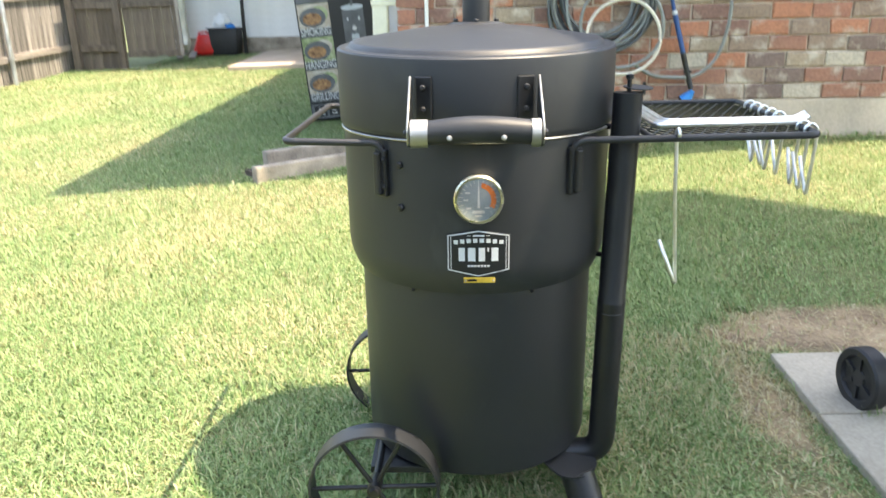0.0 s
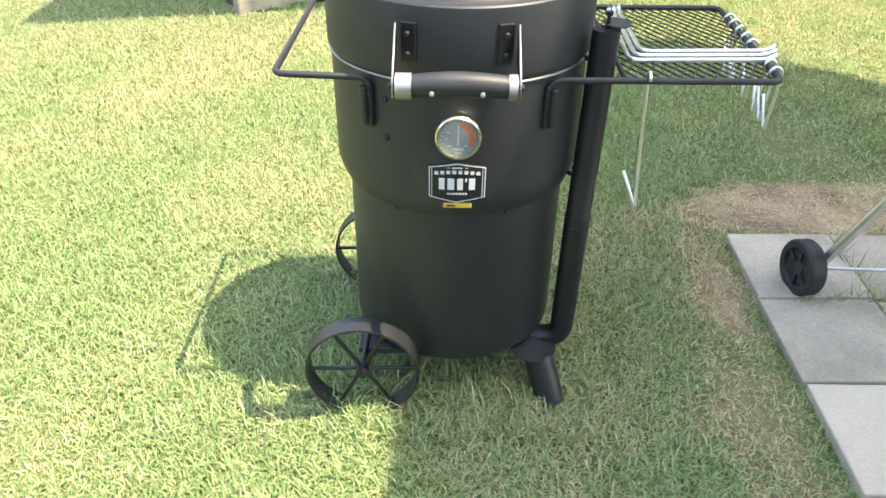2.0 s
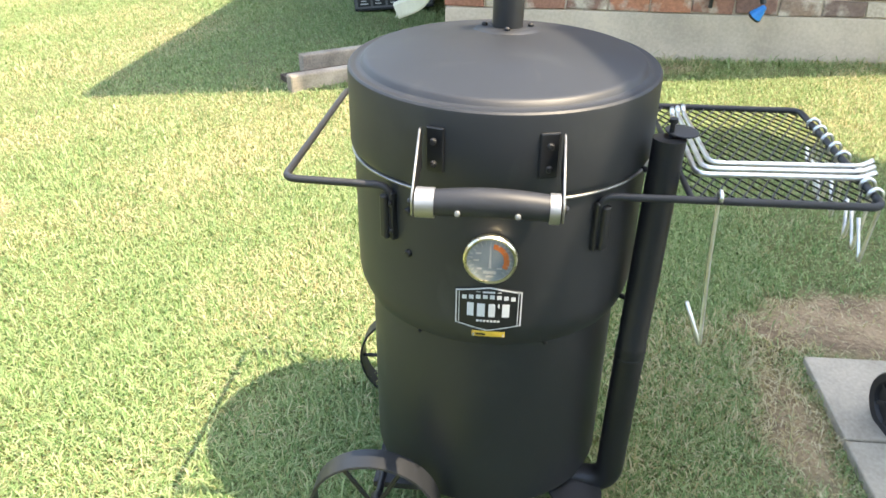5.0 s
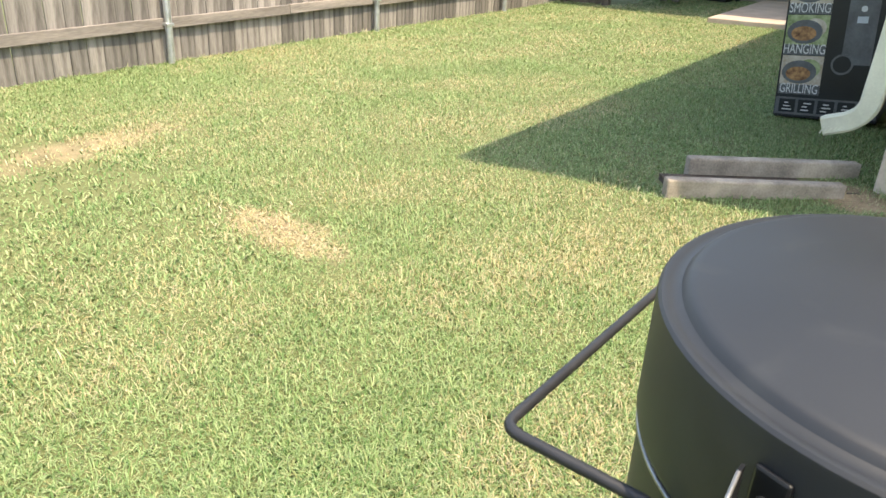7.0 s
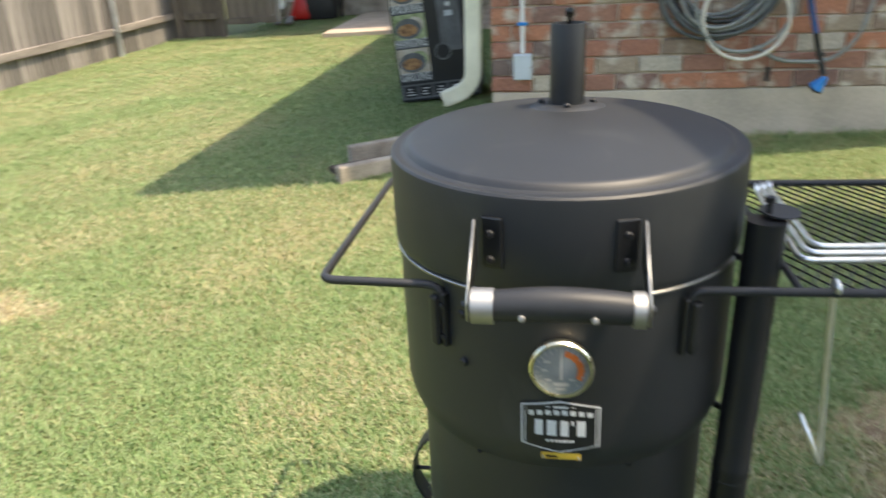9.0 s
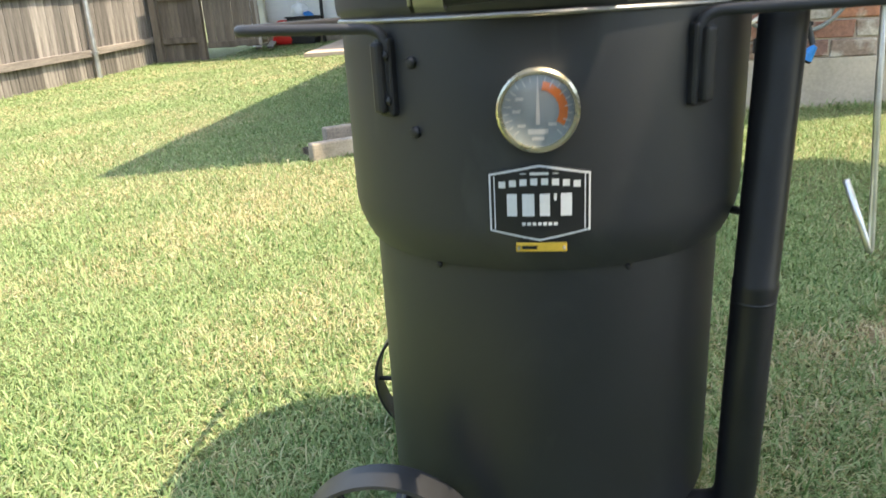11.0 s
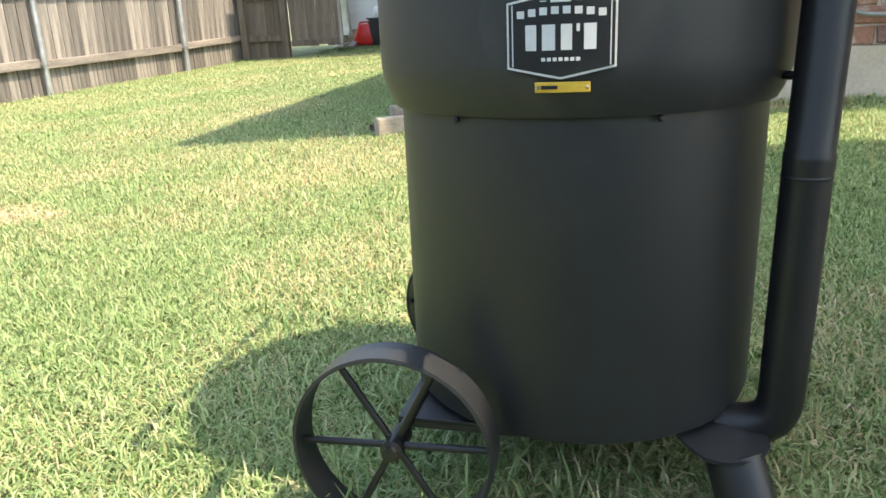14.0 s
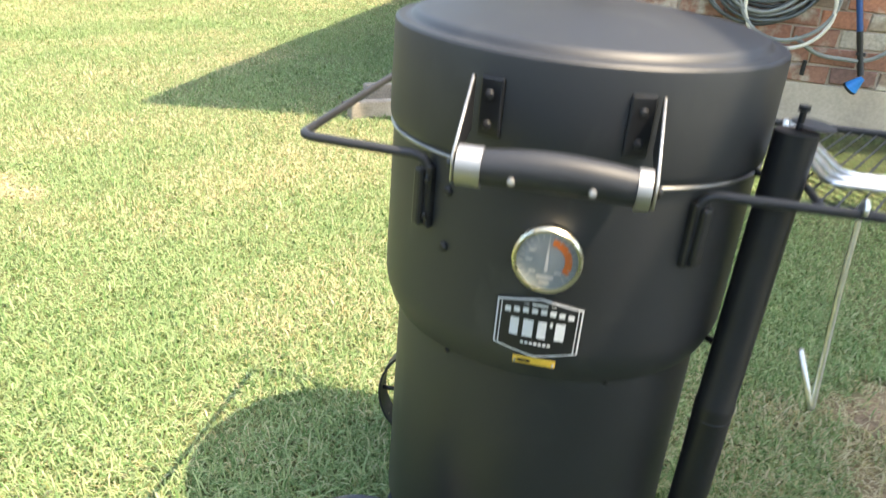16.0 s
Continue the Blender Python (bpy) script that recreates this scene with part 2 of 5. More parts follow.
M_GREYP = material("print_grey", (0.10, 0.105, 0.11), 0.45, 0, 0.2, 10, 60, 0.0)
M_GRAVEL = material("trough_soil", (0.075, 0.055, 0.04), 0.95, 0, 0.4, 30, 140, 0.8, dist=0.01)


def brick_material():
    m = material("old_brick", (0.36, 0.165, 0.105), 0.88, 0, 0.2, 14, 110, 0.5, dist=0.004)
    nt = m.node_tree
    b = nt.nodes["Principled BSDF"]
    mix = [n for n in nt.nodes if n.type == "MIX"][0]
    info = nt.nodes.new("ShaderNodeObjectInfo")
    ramp = nt.nodes.new("ShaderNodeValToRGB")
    ramp.color_ramp.interpolation = "CONSTANT"
    stops = [(0, (0.30, 0.150, 0.105)), (0.2, (0.22, 0.125, 0.098)), (0.34, (0.40, 0.175, 0.105)), (0.47, (0.26, 0.185, 0.14)), (0.6, (0.34, 0.265, 0.195)), (0.72, (0.185, 0.13, 0.11)), (0.82, (0.44, 0.385, 0.31)), (0.93, (0.34, 0.155, 0.105))]
    el = ramp.color_ramp.elements
    el[0].position, el[0].color = stops[0][0], (*stops[0][1], 1)
    el[1].position, el[1].color = stops[1][0], (*stops[1][1], 1)
    for p, c in stops[2:]:
        e = el.new(p)
        e.color = (*c, 1)
    nt.links.new(info.outputs["Random"], ramp.inputs[0])
    geo = nt.nodes.new("ShaderNodeTexNoise")
    tc = nt.nodes.new("ShaderNodeNewGeometry")
    nt.links.new(tc.outputs["Position"], geo.inputs["Vector"])
    geo.inputs["Scale"].default_value, geo.inputs["Detail"].default_value = 9, 6
    mr = nt.nodes.new("ShaderNodeMapRange")
    mr.inputs["From Min"].default_value, mr.inputs["From Max"].default_value = 0.52, 0.70
    nt.links.new(geo.outputs[0], mr.inputs[0])
    lime = nt.nodes.new("ShaderNodeMix")
    lime.data_type = "RGBA"
    nt.links.new(mr.outputs[0], lime.inputs["Factor"])
    nt.links.new(ramp.outputs[0], lime.inputs["A"])
    lime.inputs["B"].default_value = (0.52, 0.46, 0.38, 1)
    mul = nt.nodes.new("ShaderNodeMix")
    mul.data_type, mul.blend_type = "RGBA", "OVERLAY"
    mul.inputs["Factor"].default_value = 0.5
    nt.links.new(lime.outputs["Result"], mul.inputs["A"])
    grey = nt.nodes.new("ShaderNodeTexNoise")
    nt.links.new(tc.outputs["Position"], grey.inputs["Vector"])
    grey.inputs["Scale"].default_value, grey.inputs["Detail"].default_value = 60, 4
    nt.links.new(grey.outputs[0], mul.inputs["B"])
    nt.links.new(mul.outputs["Result"], b.inputs["Base Color"])
    return m


M_BRICK = brick_material()


def glass_material():
    m = bpy.data.materials.new("gauge_glass")
    m.use_nodes = True
    b = m.node_tree.nodes["Principled BSDF"]
    b.inputs["Transmission Weight"].default_value, b.inputs["Roughness"].default_value, b.inputs["IOR"].default_value = 1.0, 0.03, 1.45
    return m


M_GLASS = glass_material()


def lawn_material(name, blades):
    """Soil and thatch under the grass, or the blades: attribute "dry" tells the thirsty places, and is lowered to green
    the shaded lawn.
    """
    m = bpy.data.materials.new(name)
    m.use_nodes = True
    nt = m.node_tree
    N, Lk = nt.nodes.new, nt.links.new
    b = nt.nodes["Principled BSDF"]
    at = N("ShaderNodeAttribute")
    at.attribute_name = "dry"
    geo = N("ShaderNodeNewGeometry")
    mix = N("ShaderNodeMix")
    mix.data_type = "RGBA"
    if blades:
        green, straw = N("ShaderNodeMix"), N("ShaderNodeMix")
        green.data_type = straw.data_type = "RGBA"
        green.inputs["A"].default_value, green.inputs["B"].default_value = (0.100, 0.200, 0.055, 1), (0.375, 0.468, 0.222, 1)
        straw.inputs["A"].default_value, straw.inputs["B"].default_value = (0.44, 0.365, 0.17, 1), (0.60, 0.53, 0.36, 1)
        for k in (green, straw):
            Lk(geo.outputs["Random Per Island"], k.inputs["Factor"])
        add = N("ShaderNodeMath")
        add.operation = "ADD"
        rnd = N("ShaderNodeTexWhiteNoise")
        rnd.noise_dimensions = "1D"
        Lk(geo.outputs["Random Per Island"], rnd.inputs["W"])
        Lk(at.outputs["Fac"], add.inputs[0])
        Lk(rnd.outputs["Value"], add.inputs[1])
        mr = N("ShaderNodeMapRange")
        mr.inputs["From Min"].default_value, mr.inputs["From Max"].default_value = 0.74, 1.2
        Lk(add.outputs[0], mr.inputs[0])
        Lk(mr.outputs[0], mix.inputs["Factor"])
        Lk(green.outputs["Result"], mix.inputs["A"])
        Lk(straw.outputs["Result"], mix.inputs["B"])
        Lk(mix.outputs["Result"], b.inputs["Base Color"])
        b.inputs["Roughness"].default_value = 0.55
        b.inputs["Specular IOR Level"].default_value = 0.22
        tr = N("ShaderNodeBsdfTranslucent")
        Lk(mix.outputs["Result"], tr.inputs["Color"])
        ms = N("ShaderNodeMixShader")
        ms.inputs[0].default_value = 0.24
        Lk(b.outputs[0], ms.inputs[1])
        Lk(tr.outputs[0], ms.inputs[2])
        Lk(ms.outputs[0], nt.nodes["Material Output"].inputs[0])
    else:
        n1, n2 = N("ShaderNodeTexNoise"), N("ShaderNodeTexNoise")
        for k, s in ((n1, 7.0), (n2, 90.0)):
            k.inputs["Scale"].default_value, k.inputs["Detail"].default_value = s, 6
            Lk(geo.outputs["Position"], k.inputs["Vector"])
        turf, soil = N("ShaderNodeMix"), N("ShaderNodeMix")
        turf.data_type = soil.data_type = "RGBA"
        turf.inputs["A"].default_value, turf.inputs["B"].default_value = (0.075, 0.100, 0.030, 1), (0.200, 0.205, 0.085, 1)
        soil.inputs["A"].default_value, soil.inputs["B"].default_value = (0.17, 0.115, 0.072, 1), (0.47, 0.345, 0.215, 1)
        Lk(n2.outputs[0], turf.inputs["Factor"])
        sf = N("ShaderNodeMath")
        sf.operation = "MULTIPLY_ADD"
        Lk(n1.outputs[0], sf.inputs[0])
        sf.inputs[1].default_value = 1.6
        Lk(n2.outputs[0], sf.inputs[2])
        sr = N("ShaderNodeMapRange")
        sr.inputs["From Min"].default_value, sr.inputs["From Max"].default_value = 0.95, 1.65
        Lk(sf.outputs[0], sr.inputs[0])
        Lk(sr.outputs[0], soil.inputs["Factor"])
        Lk(at.outputs["Fac"], mix.inputs["Factor"])
        Lk(turf.outputs["Result"], mix.inputs["A"])
        Lk(soil.outputs["Result"], mix.inputs["B"])
        Lk(mix.outputs["Result"], b.inputs["Base Color"])
        b.inputs["Roughness"].default_value = 0.95
        bp = N("ShaderNodeBump")
        bp.inputs["Strength"].default_value, bp.inputs["Distance"].default_value = 0.8, 0.012
        Lk(n2.outputs[0], bp.inputs["Height"])
        Lk(bp.outputs[0], b.inputs["Normal"])
    return m


M_SOIL = lawn_material("lawn_soil", False)
M_BLADE = lawn_material("grass_blade", True)


# ---------------- lawn ----------------
def bareness(x, y):
    """0: thick turf, 1: bare soil."""
    x, y = np.asarray(x, float), np.asarray(y, float)
    w = 0.05 * np.sin(9 * x + 3 * y) + 0.04 * np.sin(17 * y - 6 * x) + 0.03 * np.sin(31 * x + 23 * y)

    def spot(cx, cy, rx, ry, edge=0.5):
        d = np.hypot((x - cx) / rx, (y - cy) / ry) + w * 3
        return 1 - smooth(1 - edge, 1 + edge * 0.4, d)
    b = 0.95 * spot(1.15, 0.60, 0.62, 0.20, 0.4)
    b = np.maximum(b, 0.85 * spot(0.74, 0.22, 0.10, 0.42, 0.5))
    b = np.maximum(b, 0.55 * spot(0.70, -0.45, 0.13, 0.55, 0.7))
    b = np.maximum(b, 0.75 * spot(-2.28, 1.15, 0.34, 0.16, 0.6))
    b = np.maximum(b, 0.55 * spot(-4.08, 1.3, 0.26, 0.85, 0.8))
    b = np.maximum(b, 0.6 * spot(0.2, 3.2, 1.0, 0.16, 0.7))
    b = np.maximum(b, 0.9 * spot(-0.45, 3.2, 0.22, 0.2, 0.6))
    return np.clip(b, 0, 1)


GRID = np.random.default_rng(3).random((64, 64))


def patches(x, y, size):
    """Smooth random patches of that size, about 0 to 1."""
    u, w = x / size + 200.3, y / size + 200.7
    i, j = np.floor(u).astype(int), np.floor(w).astype(int)
    a, b = smooth(0, 1, u - i), smooth(0, 1, w - j)
    g = lambda p, q: GRID[p % 64, q % 64]
    return (g(i, j) * (1 - a) + g(i + 1, j) * a) * (1 - b) + (g(i, j + 1) * (1 - a) + g(i + 1, j + 1) * a) * b


def dryness_and_shade(x, y):
    x, y = np.asarray(x, float), np.asarray(y, float)
    d = 0.18 + 0.05 * np.sin(0.55 * x + 2.0) * np.sin(0.7 * y + 0.3) + 0.09 * np.sin(2.1 * x + 0.7) * np.sin(1.7 * y + 1.1) + 0.06 * np.sin(0.9 * x + 1.3 * y) + 0.07 * np.sin(5.3 * x - 2.9 * y) + 0.05 * np.sin(13 * x + 9 * y) * np.sin(11 * y - 4 * x)
    d += 0.42 * (patches(x, y, 0.55) - 0.5) + 0.26 * (patches(x, y, 0.16) - 0.5)
    d += 0.20 * (1 - smooth(0.0, 1.0, np.hypot((x - 1.6) / 1.8, (y - 2.5) / 0.8)))
    d += 0.22 * (1 - smooth(0.0, 1.0, np.hypot((x + 4.1) / 0.9, (y - 1.6) / 1.7)))
    d += 0.16 * (1 - smooth(0.0, 1.0, np.hypot((x + 3.6) / 1.4, (y - 6.8) / 1.2)))
    # shade painted in: deeper green within the house's shadow and beyond the shelf
    d -= 0.22 * smooth(-2.6, -2.1, x) * smooth(2.3, 2.8, y) * (x < -0.3)
    d -= 0.30 * (1 - smooth(0.3, 1.0, np.hypot((x - 0.85) / 1.0, (y - 1.2) / 0.95)))
    return np.clip(d + 0.75 * bareness(x, y), 0, 1)


def axis(stops):
    out = [np.arange(a, b, s) for a, b, s in stops]
    return np.concatenate(out + [[stops[-1][1]]])


gx = axis([(-400, -60, 85), (-60, -9, 6), (-9, -5, 0.25), (-5, 2.4, 0.06), (2.4, 9, 0.4), (9, 60, 6), (60, 400, 85)])
gy = axis([(-400, -60, 85), (-60, -8, 6), (-8, -1, 0.4), (-1, 3.6, 0.06), (3.6, 16, 0.25), (16, 60, 6), (60, 400, 85)])
X, Y = np.meshgrid(gx, gy)
relief = 0.006 * np.sin(7 * X + 2 * Y) * np.sin(6 * Y - X) * (np.abs(X) < 9) * (np.abs(Y) < 16)
co = np.stack([X, Y, gz(X, Y) + relief - 0.012], -1).reshape(-1, 3)
nx, ny = len(gx), len(gy)
idx = np.arange(nx * ny).reshape(ny, nx)
quads = np.stack([idx[:-1, :-1], idx[:-1, 1:], idx[1:, 1:], idx[1:, :-1]], -1).reshape(-1, 4)


def raw_mesh(name, co, faces_flat, starts, mat, attrs=None):
    me = bpy.data.meshes.new(name)
    me.vertices.add(len(co))
    me.vertices.foreach_set("co", np.ascontiguousarray(co, np.float32).ravel())
    me.loops.add(len(faces_flat))
    me.loops.foreach_set("vertex_index", np.ascontiguousarray(faces_flat, np.int32))
    me.polygons.add(len(starts))
    me.polygons.foreach_set("loop_start", np.ascontiguousarray(starts, np.int32))
    me.update(calc_edges=True)
    for k, v in (attrs or {}).items():
        a = me.attributes.new(k, "FLOAT", "POINT")
        a.data.foreach_set("value", np.ascontiguousarray(v, np.float32).ravel())
    me.materials.append(mat)
    return me


ground = new("ground", raw_mesh("ground", co, quads.ravel(), np.arange(len(quads)) * 4, M_SOIL, {"dry": bareness(X, Y)}))
ground.data.shade_smooth()
tagged(ground, "sloping back-garden lawn soil with worn bare patches", "ground", kind="structure")

PAVE = (0.82, 2.38, -1.442, 0.43)
BLOCK = pose(-1.19, 2.585, 0, 0, 0, 40)


def blocked(x, y):
    """Where nothing grows: under paving, house, slab and trough."""
    b = (x > PAVE[0] + 0.01) & (x < PAVE[1]) & (y > PAVE[2]) & (y < PAVE[3] - 0.01)
    b |= (x > -0.42) & (y > 3.37)
    b |= (x > -3.35) & (x < -0.6) & (y > 9.12) & (y < 11.4)
    b |= (x < -6.0) | (y > 11.45)
    b |= (x < -4.9) & (y > 9.98)
    c, s = math.cos(radians(40)), math.sin(radians(40))
    u, v = (x + 1.19) * c + (y - 2.585) * s, -(x + 1.19) * s + (y - 2.585) * c
    b |= (u > 0.03) & (u < 0.86) & (v > 0.02) & (v < 0.36)
    return b


def grow(rng, n, x0, x1, y0, y1, length, width, keep=None, litter=False):
    x, y = rng.uniform(x0, x1, n), rng.uniform(y0, y1, n)
    bare = bareness(x, y)
    ok = ~blocked(x, y) & ((bare > 0.35) if litter else (rng.random(n) > 0.93 * bare ** 0.7))
    if keep is not None:
        ok &= keep(x, y, rng)
    x, y = x[ok], y[ok]
    n = len(x)
    az = rng.uniform(0, 2 * np.pi, n)
    clump = 0.62 + 0.30 * patches(x, y, 0.11) + 0.35 * patches(y, x, 0.3)
    L = length * rng.uniform(0.5, 1.0, n) * (1 + 0.9 * rng.random(n) ** 4) * clump
    lean = rng.uniform(1.75, 2.05, n) if litter else rng.uniform(0.45, 1.85, n)
    w = width * rng.uniform(0.55, 1.2, n)
    dx, dy = np.cos(az), np.sin(az)
    base = np.stack([x, y, gz(x, y) - 0.014], -1)
    side = np.stack([-dy, dx, np.zeros(n)], -1) * w[:, None] / 2
    d1 = np.stack([dx * np.sin(lean * 0.6), dy * np.sin(lean * 0.6), np.cos(lean * 0.6)], -1)
    l2 = np.full(n, 1.6) if litter else np.minimum(lean * 1.55, 1.75)
    d2 = np.stack([dx * np.sin(l2), dy * np.sin(l2), np.cos(l2)], -1)
    mid = base + d1 * (L * 0.55)[:, None]
    tip = mid + d2 * (L * 0.5)[:, None]
    v = np.stack([base - side * 0.7, base + side * 0.7, mid + side, mid - side, tip], 1).reshape(-1, 3)
    dry = np.repeat(np.full(n, 1.0) if litter else dryness_and_shade(x, y), 5)
    return v, dry, n


rng = np.random.default_rng(7)
near = lambda x, y, r: r.random(len(x)) < np.clip(1.25 - 0.42 * np.hypot(x + 0.1, y - 0.1), 0.16, 1)
fields = [
    grow(rng, 620000, -3.2, 0.9, -1.0, 2.6, 0.034, 0.0034, near),
    grow(rng, 120000, 0.5, 2.6, -1.0, 3.36, 0.034, 0.0036),
    grow(rng, 300000, -6.0, 0.5, 1.2, 5.2, 0.033, 0.0046, lambda x, y, r: (y > 2.6) | (x < -3.0) | (r.random(len(x)) < 0.35)),
    grow(rng, 150000, -6.0, -0.4, 5.0, 11.5, 0.032, 0.0080),
    grow(rng, 30000, -6.0, -2.0, -2.5, 1.4, 0.040, 0.008),
    grow(rng, 40000, -6.0, 5.0, -4.5, -0.95, 0.044, 0.010),
    grow(rng, 12000, 2.4, 5.0, -1.0, 3.36, 0.044, 0.010),
    grow(rng, 7000, 0.3, 2.2, -1.0, 1.0, 0.040, 0.0026, None, True),
    grow(rng, 5000, -2.8, -1.8, 0.9, 1.4, 0.045, 0.0035, None, True),
    grow(rng, 9000, -0.32, 0.34, -0.36, 0.30, 0.058, 0.0036),
    grow(rng, 1000, -5.98, -5.80, 1.0, 9.9, 0.06, 0.007),
    grow(rng, 1800, -0.4, 3.0, 3.24, 3.36, 0.075, 0.005),
]
v = np.concatenate([f[0] for f in fields])
dry = np.concatenate([f[1] for f in fields])
n = sum(f[2] for f in fields)
b5 = np.arange(n)[:, None] * 5
flat = np.concatenate([b5 + np.array([0, 1, 2, 3]), b5 + np.array([3, 2, 4])], 1).ravel()
starts = np.stack([np.arange(n) * 7, np.arange(n) * 7 + 4], 1).ravel()
grass = new("grass", raw_mesh("grass", v, flat, starts, M_BLADE, {"dry": dry}))
tagged(grass, "mown lawn grass, green with straw-coloured dry patches", "grass", kind="stuff")

# ---------------- house ----------------
WX, WY, BZ = -0.43, 3.36, 0.39
bm = bm_box(WX + 0.012, 7, WY + 0.012, WY + 0.24, BZ, 2.75)
wall_f = tagged(part("wall_front", bm, M_MORTAR), "old red-brown brick house wall on a concrete foundation", "wall", kind="structure")
bm = bm_box(WX + 0.012, WX + 0.24, WY + 0.24, 11.6, BZ, 2.75)
tagged(part("wall_side", bm, M_MORTAR), "side wall of the brick house in shade", "wall", kind="structure")
bm = bm_box(WX, 7.0, WY, WY + 0.3, -0.3, BZ - 0.002, 0.006)
tagged(part("foundation_front", bm, M_CONC), "pale cast concrete foundation strip below the brick", "foundation", kind="structure")
bm = bm_box(WX, WX + 0.3, WY + 0.301, 11.6, -0.3, BZ - 0.002)
tagged(part("foundation_side", bm, M_CONC), "concrete foundation strip along the side wall", "foundation", kind="structure")
bm = bm_box(6.76, 7.0, WY + 0.24, 11.8, -0.3, 2.75)
tagged(part("wall_far_side", bm, M_MORTAR), "plain far side wall closing the house", "wall", kind="structure")

# roof with a deep overhang; its corner throws the shade on the lawn
def slab_poly(pts, z0, z1):
    bm = bmesh.new()
    a = [bm.verts.new((x, y, z0)) for x, y in pts]
    b = [bm.verts.new((x, y, z1)) for x, y in pts]
    bm.faces.new(a[::-1])
    bm.faces.new(b)
    for k in range(len(a)):
        l = (k + 1) % len(a)
        bm.faces.new((a[k], a[l], b[l], b[k]))
    bmesh.ops.recalc_face_normals(bm, faces=bm.faces[:])
    return bm


# unseen outline fitted to the shade; the bump at y 9.4 is added to shade the gate
eave = [(-1.17, 2.27), (5.0, 3.22), (7.6, 3.22), (7.6, 12.4), (-5.3, 12.4), (-5.15, 9.4), (-3.55, 9.4), (-3.5, 11.1), (-1.42, 11.1)]
tagged(part("ceiling", slab_poly(eave, 2.52, 2.62), M_SOFFIT), "painted soffit under the roof overhang", "soffit", kind="structure")
bm = slab_poly(eave, 2.624, 2.72)
ridge = [bm.verts.new((2.6, 6.2, 4.3)), bm.verts.new((3.2, 9.0, 4.3))]
bm.verts.ensure_lookup_table()
tops = [v for v in bm.verts if abs(v.co.z - 2.72) < 1e-4]
for k in range(len(tops)):
    a, b = tops[k], tops[(k + 1) % len(tops)]
    r = ridge[0] if (a.co.y + b.co.y) / 2 < 7.5 else ridge[1]
    if a is not b:
        bm.faces.new((a, b, r))
bmesh.ops.recalc_face_normals(bm, faces=bm.faces[:])
tagged(part("roof", bm, M_ROOF), "dark shingled hip roof of the brick house", "roof", kind="structure")

# unseen deck, added to shade the paving and half of the smoker
SHADE_DECK_Z = 3.7
rise = SHADE_DECK_Z - 2.5
# outline fitted to the shade; its part beyond y -1.75 dims the drum's front
cover = [(x + 0.44 * rise, y - 0.075 * rise) for x, y in ((3.5, -4.1), (-0.6, -4.1), (-0.6, -1.75), (1.02, -1.75), (1.01, -0.49), (0.80, 0.01), (1.58, 1.91), (2.2, 2.01), (3.05, 1.36), (3.5, 1.0))]
pc = thing("patio_cover", pose(0, 0, 0), "unseen flat deck on plain posts, added to cast the shade over the paving", "patio cover", kind="structure")
part("deck", slab_poly(cover, SHADE_DECK_Z, SHADE_DECK_Z + 0.08), M_SOFFIT, pc)
for px, py in ((3.43, 1.21), (3.88, 0.81), (3.88, -4.04), (0.08, -4.04)):
    part("post", bm_box(px - 0.05, px + 0.05, py - 0.05, py + 0.05, gz(px, py) - 0.1, SHADE_DECK_Z, 0.005), M_WOODP, pc)

# white siding wing at the back
SY = 11.6
sid = tagged(part("wall_back", bm_box(-4.95, WX + 0.01, SY + 0.02, SY + 0.2, 0.58, 2.52), M_SIDING), "white lap-siding wall of the rear wing", "wall", kind="structure")
tagged(part("foundation_back", bm_box(-4.95, WX - 0.001, SY, SY + 0.2, -0.2, 0.58), M_BLOCKC), "grey foundation strip under the white siding", "foundation", kind="structure")
bm = bmesh.new()
pts = [(0, 0.0), (0.026, 0.0), (0.008, 0.118), (0, 0.118)]
a = [bm.verts.new((-4.97, -y, z)) for y, z in pts]
b = [bm.verts.new((WX + 0.008, -y, z)) for y, z in pts]
bm.faces.new(a)
bm.faces.new(b[::-1])
for k in range(4):
    l = (k + 1) % 4
    bm.faces.new((a[k], a[l], b[l], b[k]))
bmesh.ops.recalc_face_normals(bm, faces=bm.faces[:])
first = part("siding_board", bm, M_SIDING, sid, at=pose(0, SY + 0.02, 0.582))
for k in range(1, 16):
    share("siding_board", first.data, sid, pose(0, SY + 0.02, 0.582 + 0.12 * k))
tagged(part("trim", bm_box(-5.06, -4.951, SY - 0.02, SY + 0.2, 0.2, 2.5, 0.004), M_SIDING), "white corner board of the siding", "trim", kind="structure")


